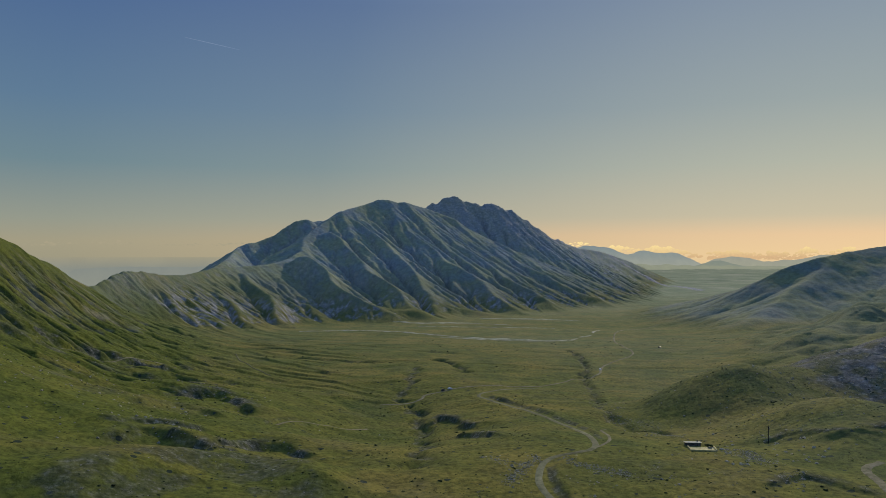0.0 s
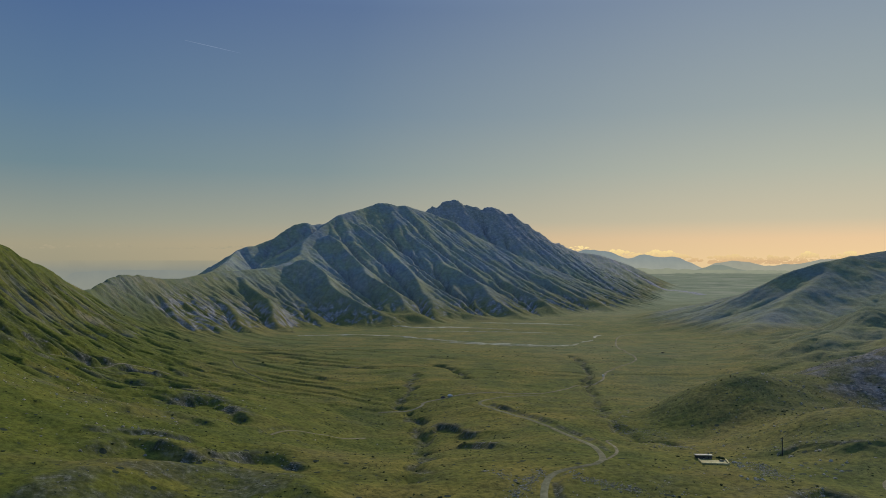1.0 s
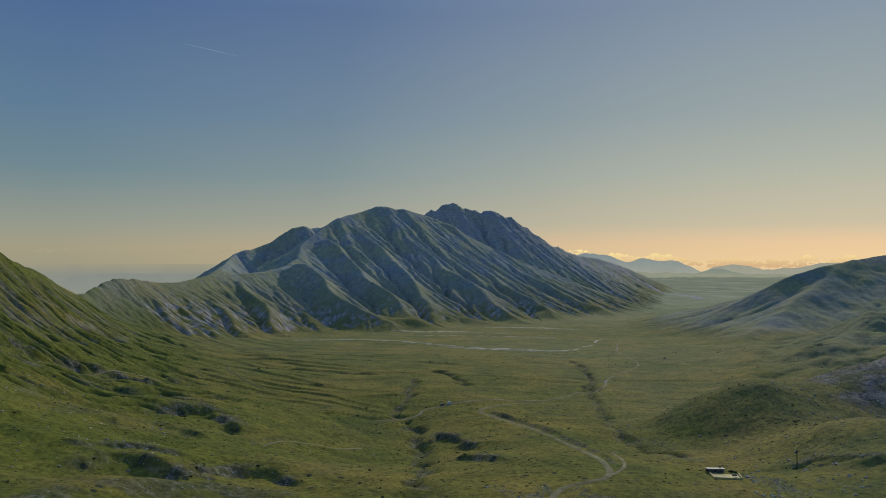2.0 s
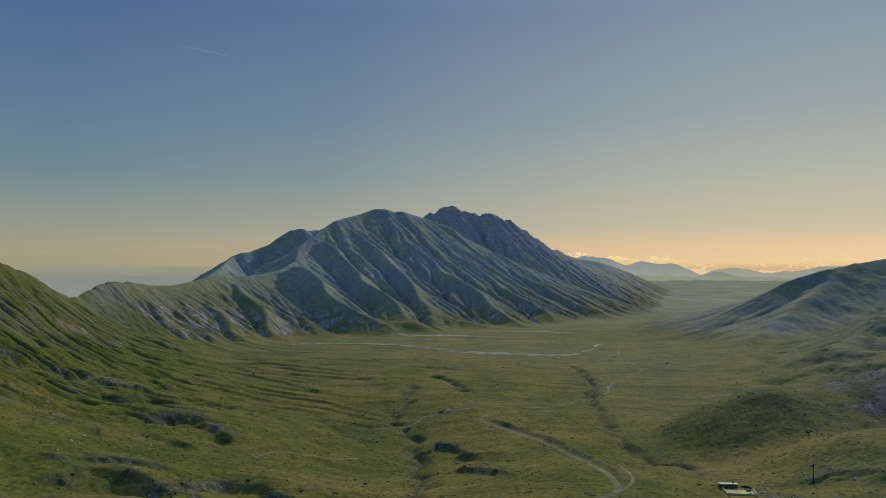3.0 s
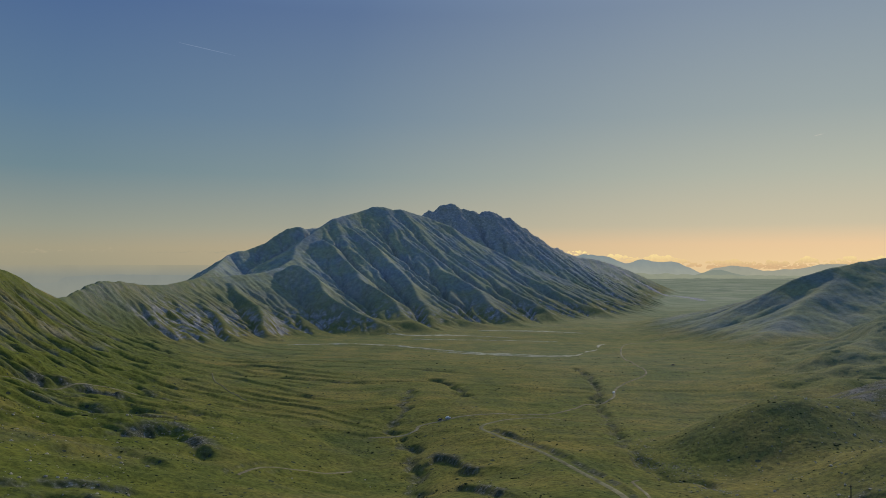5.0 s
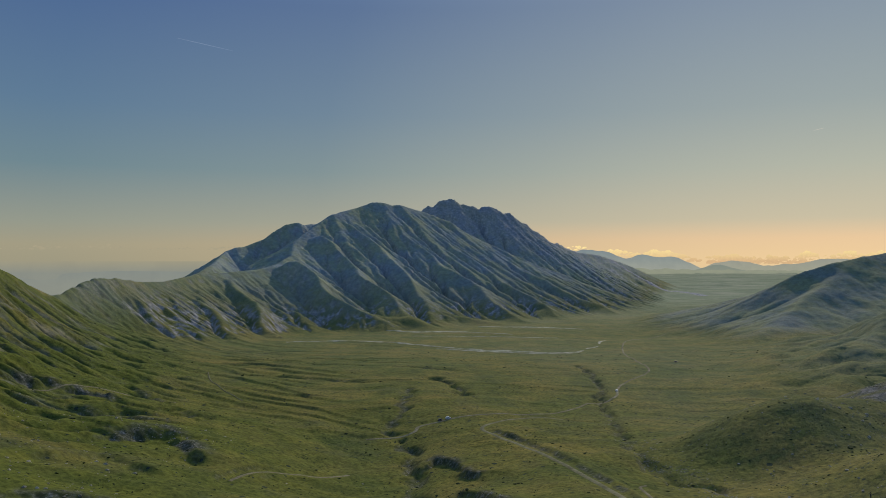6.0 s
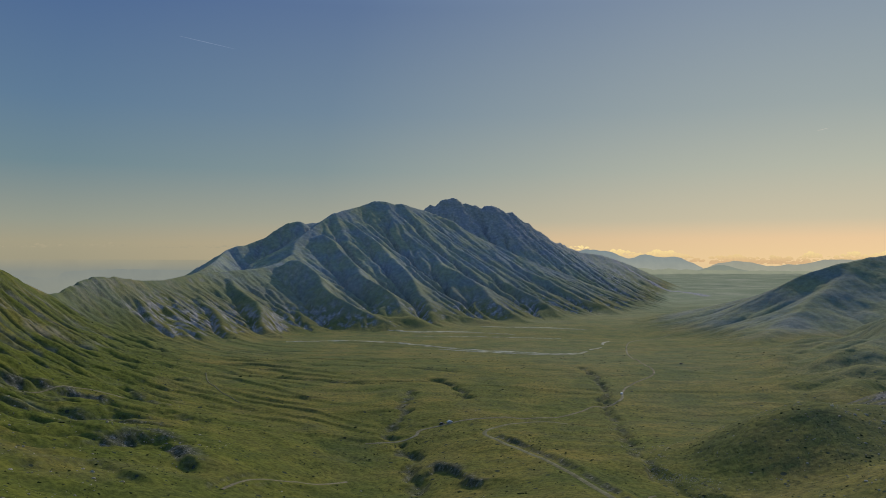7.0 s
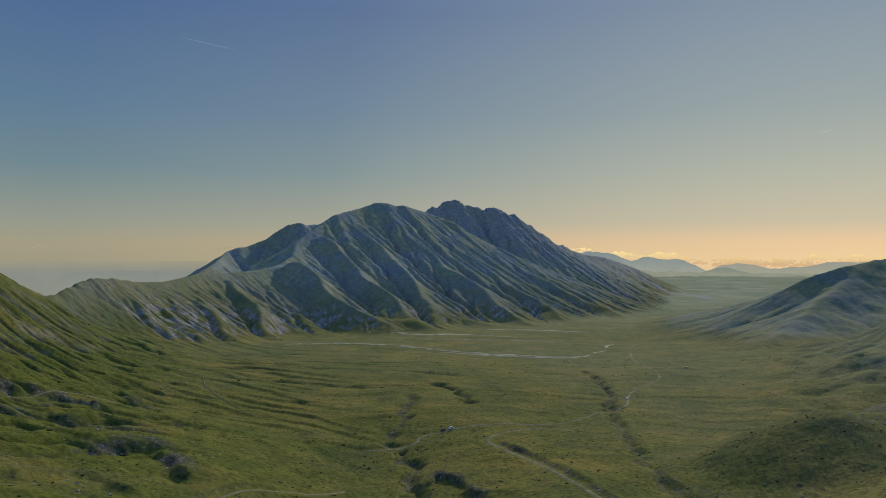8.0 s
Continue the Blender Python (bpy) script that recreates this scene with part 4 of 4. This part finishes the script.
def joined(name, protos, px, py, size, mat, label, category, seed, tall=1.0):
    """Many small lumps of one kind in one mesh."""
    rng = np.random.default_rng(seed)
    pz = ground_at(px, py)
    vs, fs, at = [], [], 0
    shapes = [(np.array([v.co for v in p.vertices]), np.array([list(f.vertices) for f in p.polygons])) for p in protos]
    for k in range(len(px)):
        v, f = shapes[k % len(shapes)]
        a = rng.uniform(0, 6.28)
        c, q = math.cos(a), math.sin(a)
        w = v * (size[k] * np.array([rng.uniform(0.8, 1.4), rng.uniform(0.7, 1.1), tall * rng.uniform(0.7, 1.2)]))
        vs.append(np.stack([w[:, 0] * c - w[:, 1] * q + px[k], w[:, 0] * q + w[:, 1] * c + py[k], w[:, 2] + pz[k]], -1))
        fs.append(f + at)
        at += len(v)
    me = bpy.data.meshes.new(name)
    me.from_pydata(np.concatenate(vs).tolist(), [], np.concatenate(fs).tolist())
    me.materials.append(mat)
    return tagged(new(name, me), label, category, kind="stuff")


rng = np.random.default_rng(7)
PEBBLES = [lump(k, 1, 0.5, 0.8) for k in range(4)]
TUFTS = [lump(20 + k, 1, 0.7, 0.75) for k in range(4)]


def patchy(a, b, size, seed, lo, hi):
    return step(lo, hi, fbm(a, b, size, 3, seed))


# loose stones on the scree, the outcrops and the slopes
sx, sy = scatter(rng, 9000, 205, 330, 290, 440, lambda a, b: 0.5 * step(200, 245, a + 12 * fbm(a, b, 20, 2, 3)))
bx, by = scatter(rng, 3600, 100, 240, 260, 440, lambda a, b: 0.16 + 0.6 * patchy(a, b, 22, 101, 0.25, 0.6))
cx, cy = scatter(rng, 700, 72, 115, 205, 262, lambda a, b: patchy(a, b, 14, 103, 0.1, 0.5))
dx, dy = scatter(rng, 500, 18, 60, 190, 260, lambda a, b: 0.05 + patchy(a, b, 12, 105, 0.15, 0.5))
ex, ey = scatter(rng, 1500, -220, -80, 220, 440, lambda a, b: 0.25 + 0.5 * patchy(a, b, 30, 107, 0.1, 0.5))
fx, fy = scatter(rng, 1500, -160, 200, 300, 620, lambda a, b: 0.3 * patchy(a, b, 40, 109, 0.2, 0.6))
gx, gy = scatter(rng, 40000, -160, 190, 185, 450, lambda a, b: 0.4 * raw_land(a.copy(), b.copy())[1]["bare"] ** 4)
rubble = []
for line, wide, n in (([(42, 251), (35, 239), (27, 224)], 1.9, 420), ([(50, 242), (58, 238), (67, 230)], 1.7, 420), ([(26, 250), (29, 247)], 2.0, 60), ([(116, 271), (121, 264), (116, 247)], 4.2, 420),
                      ([(104, 394), (109, 377), (121, 366)], 3.4, 380), ([(111, 360), (112, 335), (112, 310)], 3.0, 260), ([(180, 372), (200, 372), (220, 360)], 12.0, 220), ([(112, 224), (122, 229)], 1.5, 110)):
    c = smooth_line(line, 0.5)
    k = rng.integers(0, len(c), n)
    rubble.append((c[k, 0] + rng.normal(0, wide, n) * rng.random(n), c[k, 1] + rng.normal(0, wide * 1.3, n)))
px, py = (np.concatenate(q) for q in ((sx, bx, cx, dx, ex, fx, gx, *(a for a, b in rubble)), (sy, by, cy, dy, ey, fy, gy, *(b for a, b in rubble))))
joined("loose_stones", PEBBLES, px, py, np.clip(rng.lognormal(-0.55, 0.45, len(px)), 0.25, 1.8) * np.where(np.arange(len(px)) < len(px) - sum(len(a) for a, b in rubble), 0.9, 0.62), STONE, "grey limestone rubble strewn on the grass", "stones", 11, 0.8)
# low shrubs and tufts on the valley floor
sx, sy = scatter(rng, 42000, -220, 260, 190, 520, lambda a, b: 0.10 + 0.5 * patchy(a, b, 26, 111, 0.2, 0.7))
bx, by = scatter(rng, 14000, -330, 420, 500, 1000, lambda a, b: 0.05 + 0.4 * patchy(a, b, 60, 113, 0.2, 0.7))
gx, gy = [], []
for line, deep, half in GULLIES:
    c = smooth_line(line, 1.6)
    gx.append(c[:, 0] + rng.normal(0, half * 0.45, len(c)))
    gy.append(c[:, 1] + rng.normal(0, half * 0.45, len(c)))
px, py = np.concatenate([sx, bx, *gx]), np.concatenate([sy, by, *gy])
joined("low_shrubs", TUFTS, px, py, np.clip(rng.lognormal(-0.75, 0.45, len(px)) * (1 + step(450, 900, py)), 0.25, 2.2), SHRUB, "dark low juniper tufts dotted over the grass", "shrubs", 13, 0.7)

# larger boulders and bushes, each a thing
BOULDERS = []
for k in range(4):
    me = lump(40 + k, 2, 0.55, 0.85)
    me.name = "boulder"
    me.materials.append(STONE)
    BOULDERS.append(me)
BUSHES = [shrub_mesh(60 + k) for k in range(4)]


def set_down(name, meshes, px, py, size, label, category, group):
    pz = ground_at(px, py)
    for k in range(len(px)):
        ob = tagged(new(name, meshes[k % len(meshes)]), label, category, group)
        q = size[k]
        ob.matrix_world = Matrix.LocRotScale((px[k], py[k], pz[k] - 0.05 * q), Euler((0, 0, rng.uniform(0, 6.28))), (q * rng.uniform(0.9, 1.4), q, q * rng.uniform(0.7, 1.0)))


ax, ay = scatter(rng, 60, -180, -85, 270, 380, lambda a, b: 0.8 + 0 * a)
set_down("boulder", BOULDERS, ax, ay, rng.uniform(0.5, 1.4, len(ax)), "pale limestone boulder lying in the grass", "boulder", "boulders on the left slope")
ax, ay = scatter(rng, 130, 175, 300, 330, 440, lambda a, b: 0.8 + 0 * a)
set_down("boulder", BOULDERS, ax, ay, rng.uniform(0.6, 1.7, len(ax)), "grey limestone boulder fallen onto the scree", "boulder", "boulders on the scree")
ax, ay = scatter(rng, 120, 104, 150, 244, 290, lambda a, b: 0.1 + 0.8 * patchy(a, b, 16, 117, 0.0, 0.4))
set_down("boulder", BOULDERS, ax, ay, rng.uniform(0.6, 1.4, len(ax)), "weathered limestone block near the stone hut", "boulder", "boulders by the hut")
ax, ay = scatter(rng, 150, -120, 130, 200, 480, lambda a, b: 0.35 + 0.6 * patchy(a, b, 30, 115, 0.1, 0.5))
set_down("bush", BUSHES, ax, ay, rng.uniform(0.8, 1.7, len(ax)), "dark green juniper bush on the grass", "bush", "bushes of the valley")

# ---- the stone hut, the pole and the vehicles ----
def part(name, bm, mat, parent, label=""):
    """Link a bmesh as one mesh object under a thing or a part."""
    me = bpy.data.meshes.new(name)
    bm.to_mesh(me)
    bm.free()
    me.materials.append(mat)
    ob = new(name, me)
    ob.parent = parent
    return tagged(ob, label)


def block(size, at=(0, 0, 0), bevel=0.03, turn=0.0):
    """A bevelled block standing on its place."""
    bm = bmesh.new()
    bmesh.ops.create_cube(bm, size=1.0)
    for v in bm.verts:
        v.co = Vector((v.co.x * size[0], v.co.y * size[1], (v.co.z + 0.5) * size[2]))
    if bevel:
        bmesh.ops.bevel(bm, geom=bm.edges[:], offset=bevel, segments=1, affect="EDGES")
    bmesh.ops.transform(bm, matrix=pose(*at, 0, 0, turn), verts=bm.verts[:])
    return bm


def tube(r0, r1, tall, at=(0, 0, 0), sides=10, rx=0.0, ry=0.0):
    bm = bmesh.new()
    bmesh.ops.create_cone(bm, cap_ends=True, segments=sides, radius1=r0, radius2=r1, depth=tall)
    bmesh.ops.transform(bm, matrix=pose(*at, rx, ry, 0) @ Matrix.Translation((0, 0, tall / 2)), verts=bm.verts[:])
    return bm


PLASTER = gravel_material("weathered_concrete", [(0.35, (0.46, 0.38, 0.17)), (0.5, (0.60, 0.51, 0.25)), (0.7, (0.70, 0.62, 0.35))], 0.9)
ROOFING = gravel_material("pale_roof_sheet", [(0.35, (0.62, 0.58, 0.42)), (0.5, (0.72, 0.68, 0.52)), (0.7, (0.80, 0.77, 0.62))], 0.8)
MASONRY = gravel_material("dark_stone_wall", [(0.35, (0.07, 0.07, 0.065)), (0.5, (0.12, 0.12, 0.11)), (0.7, (0.18, 0.18, 0.17))], 0.5)
TIMBER = gravel_material("grey_timber", [(0.35, (0.03, 0.03, 0.026)), (0.5, (0.055, 0.053, 0.046)), (0.7, (0.09, 0.085, 0.075))], 0.3)
RUST = gravel_material("green_metal_box", [(0.35, (0.16, 0.20, 0.15)), (0.5, (0.24, 0.28, 0.20)), (0.7, (0.32, 0.35, 0.27))], 0.3, 0.6)


def hut():
    top = tagged(new("shepherd_hut"), "low stone shepherd hut with a pale flat roof", "hut")
    top.matrix_world = pose(106.9, 282.4, 14.4, 0, 0, -5) @ Matrix.Diagonal((0.86, 0.56, 0.82, 1))
    for nm, size, at in (("back_wall", (6.6, 0.45, 2.3), (0, 1.9, 0)), ("side_wall", (0.45, 3.35, 2.3), (-3.07, 0, 0)), ("side_wall", (0.45, 3.35, 2.3), (3.07, 0, 0)),
                         ("front_wall", (2.0, 0.45, 2.3), (-1.85, -1.9, 0)), ("front_wall", (2.6, 0.45, 2.3), (1.55, -1.9, 0)), ("lintel", (1.1, 0.45, 0.35), (-0.3, -1.9, 1.95))):
        part(nm, block(size, at), MASONRY, top)
    part("door", block((1.05, 0.08, 1.93), (-0.3, -1.85, 0.01), 0.01), TIMBER, top, "dark wooden door")
    part("window_shutter", block((0.7, 0.05, 0.6), (1.7, -2.15, 1.1), 0.01), TIMBER, top, "dark closed wooden shutter")
    roof = block((7.3, 4.9, 0.2), (0, 0, 2.31), 0.04)
    bmesh.ops.transform(roof, matrix=Matrix.Translation((0, 0, 2.4)) @ Matrix.Rotation(radians(-4), 4, "X") @ Matrix.Translation((0, 0, -2.4)), verts=roof.verts[:])
    part("roof", roof, ROOFING, top, "pale sheet roof lit by the sun")
    part("chimney", block((0.45, 0.45, 0.8), (2.2, 0.9, 2.45), 0.02), MASONRY, top)
    return top


def yard():
    top = tagged(new("hut_yard"), "pale concrete yard with low walls before the hut", "yard")
    top.matrix_world = pose(108.2, 276.4, 15.1, 0, 0, -11) @ Matrix.Diagonal((0.86, 0.86, 0.8, 1))
    part("yard_slab", block((10.6, 6.2, 0.3), (0, 0, 0), 0.05), PLASTER, top, "pale tan concrete slab")
    part("yard_wall", block((10.6, 0.35, 0.75), (0, -3.3, 0), 0.05), PLASTER, top, "low tan yard wall")
    part("side_wall", block((0.5, 6.6, 1.1), (5.5, 0, 0), 0.05), PLASTER, top, "bright side wall")
    part("side_wall", block((0.4, 5.0, 0.9), (-5.5, 0.6, 0), 0.05), PLASTER, top)
    part("trough", block((1.9, 0.7, 0.5), (3.6, 1.6, 0.3), 0.08), MASONRY, top, "stone water trough")
    return top


hut()
yard()
set_down("bush", BUSHES, np.array([112.4, 113.7]), np.array([281.6, 280.9]), np.array([2.0, 1.5]), "dark bush growing at the corner of the stone hut", "bush", "bushes by the hut")
set_down("boulder", BOULDERS, np.array([116.0, 117.4, 119.6]), np.array([275.6, 275.0, 274.4]), np.array([1.5, 1.2, 0.9]), "dark weathered boulder beside the hut yard", "boulder", "boulders by the hut")


def utility_pole():
    top = tagged(new("utility_pole"), "dark wooden utility pole with a small crossarm", "pole")
    gx, gy = 139.5, 288.0
    top.matrix_world = pose(gx, gy, float(ground_at(np.array([gx]), np.array([gy]))[0]) - 0.3, 0, 0, -25)
    part("post", tube(0.2, 0.13, 7.4), TIMBER, top)
    part("crossarm", block((1.5, 0.12, 0.14), (0, -0.16, 6.8), 0.01), TIMBER, top)
    for dx in (-0.6, 0.0, 0.6):
        part("insulator", tube(0.06, 0.04, 0.22, (dx, -0.16, 6.94), 8), RUST, top, "pale insulator")
    part("transformer_box", block((0.5, 0.35, 0.7), (0.0, 0.3, 6.0), 0.04), RUST, top, "green metal box near the top")


utility_pole()


def paint(name, colour, rough=0.35):
    m, t, b = material(name, rough)
    link(t, mix(t, 0.25, colour, ramp(t, texture(t, 0.5, 4), [(0.3, (0.6, 0.6, 0.6)), (0.7, (1.1, 1.1, 1.1))]), "MULTIPLY"), b.inputs["Base Color"])
    b.inputs["Specular IOR Level"].default_value = 0.5
    return m


WHITE, DARK = paint("white_paint", (0.75, 0.75, 0.73)), paint("dark_paint", (0.03, 0.035, 0.045))
GLASS, TYRE, RIM = paint("dark_glass", (0.02, 0.025, 0.03), 0.1), paint("tyre_rubber", (0.02, 0.02, 0.02), 0.8), paint("rim_metal", (0.4, 0.4, 0.4), 0.4)
LAMP = paint("lamp_glass", (0.6, 0.58, 0.5), 0.15)


def vehicle(name, gx, gy, turn, long, wide, tall, mat, label):
    top = tagged(new(name), label, "car", "parked cars")
    top.matrix_world = pose(gx, gy, float(ground_at(np.array([gx]), np.array([gy]))[0]) + 0.12, 0, 0, turn)
    low = 0.3
    waist = tall * 0.58
    body = block((long, wide, waist - low), (0, 0, low), 0.09)
    part("body", body, mat, top)
    cab = block((long * 0.56, wide * 0.94, tall - waist), (-long * 0.06, 0, waist), 0.06)
    for v in cab.verts:
        k = (v.co.z - waist) / (tall - waist)
        v.co.x = v.co.x * (1 - 0.22 * k)
        v.co.y *= 1 - 0.12 * k
    part("cabin", cab, mat, top)
    h0 = waist + (tall - waist) * 0.2
    for q in (-1, 1):
        part("side_window", block((long * 0.42, 0.04, (tall - waist) * 0.5), (-long * 0.05, q * wide * 0.455, h0), 0.01), GLASS, top)
        part("headlight", block((0.06, 0.3, 0.14), (long / 2, q * wide * 0.34, waist * 0.72), 0.02), LAMP, top)
        for e in (-1, 1):
            wheel = part("wheel", tube(0.32, 0.32, 0.22, (e * long * 0.31, q * wide * 0.47 + 0.11, 0.32), 16, 90), TYRE, top)
            part("rim", tube(0.19, 0.19, 0.02, (e * long * 0.31, q * (wide * 0.47 + 0.13) + 0.01, 0.32), 10, 90), RIM, wheel)
    part("windscreen", block((0.05, wide * 0.74, (tall - waist) * 0.6), (long * 0.2, 0, h0), 0.01), GLASS, top)
    return top


vehicle("car", 25.2, 514.8, 30, 3.4, 1.6, 1.5, WHITE, "white car parked beside the dirt track")
vehicle("car", 20.4, 512.6, 35, 3.2, 1.5, 1.3, DARK, "dark car parked on the grass by the track")
vehicle("car", 161.0, 633.0, 70, 3.4, 1.6, 1.4, WHITE, "white car on the pale valley track")
vehicle("car", 279.0, 828.0, 20, 3.4, 1.6, 1.3, DARK, "dark car standing alone on the plain")
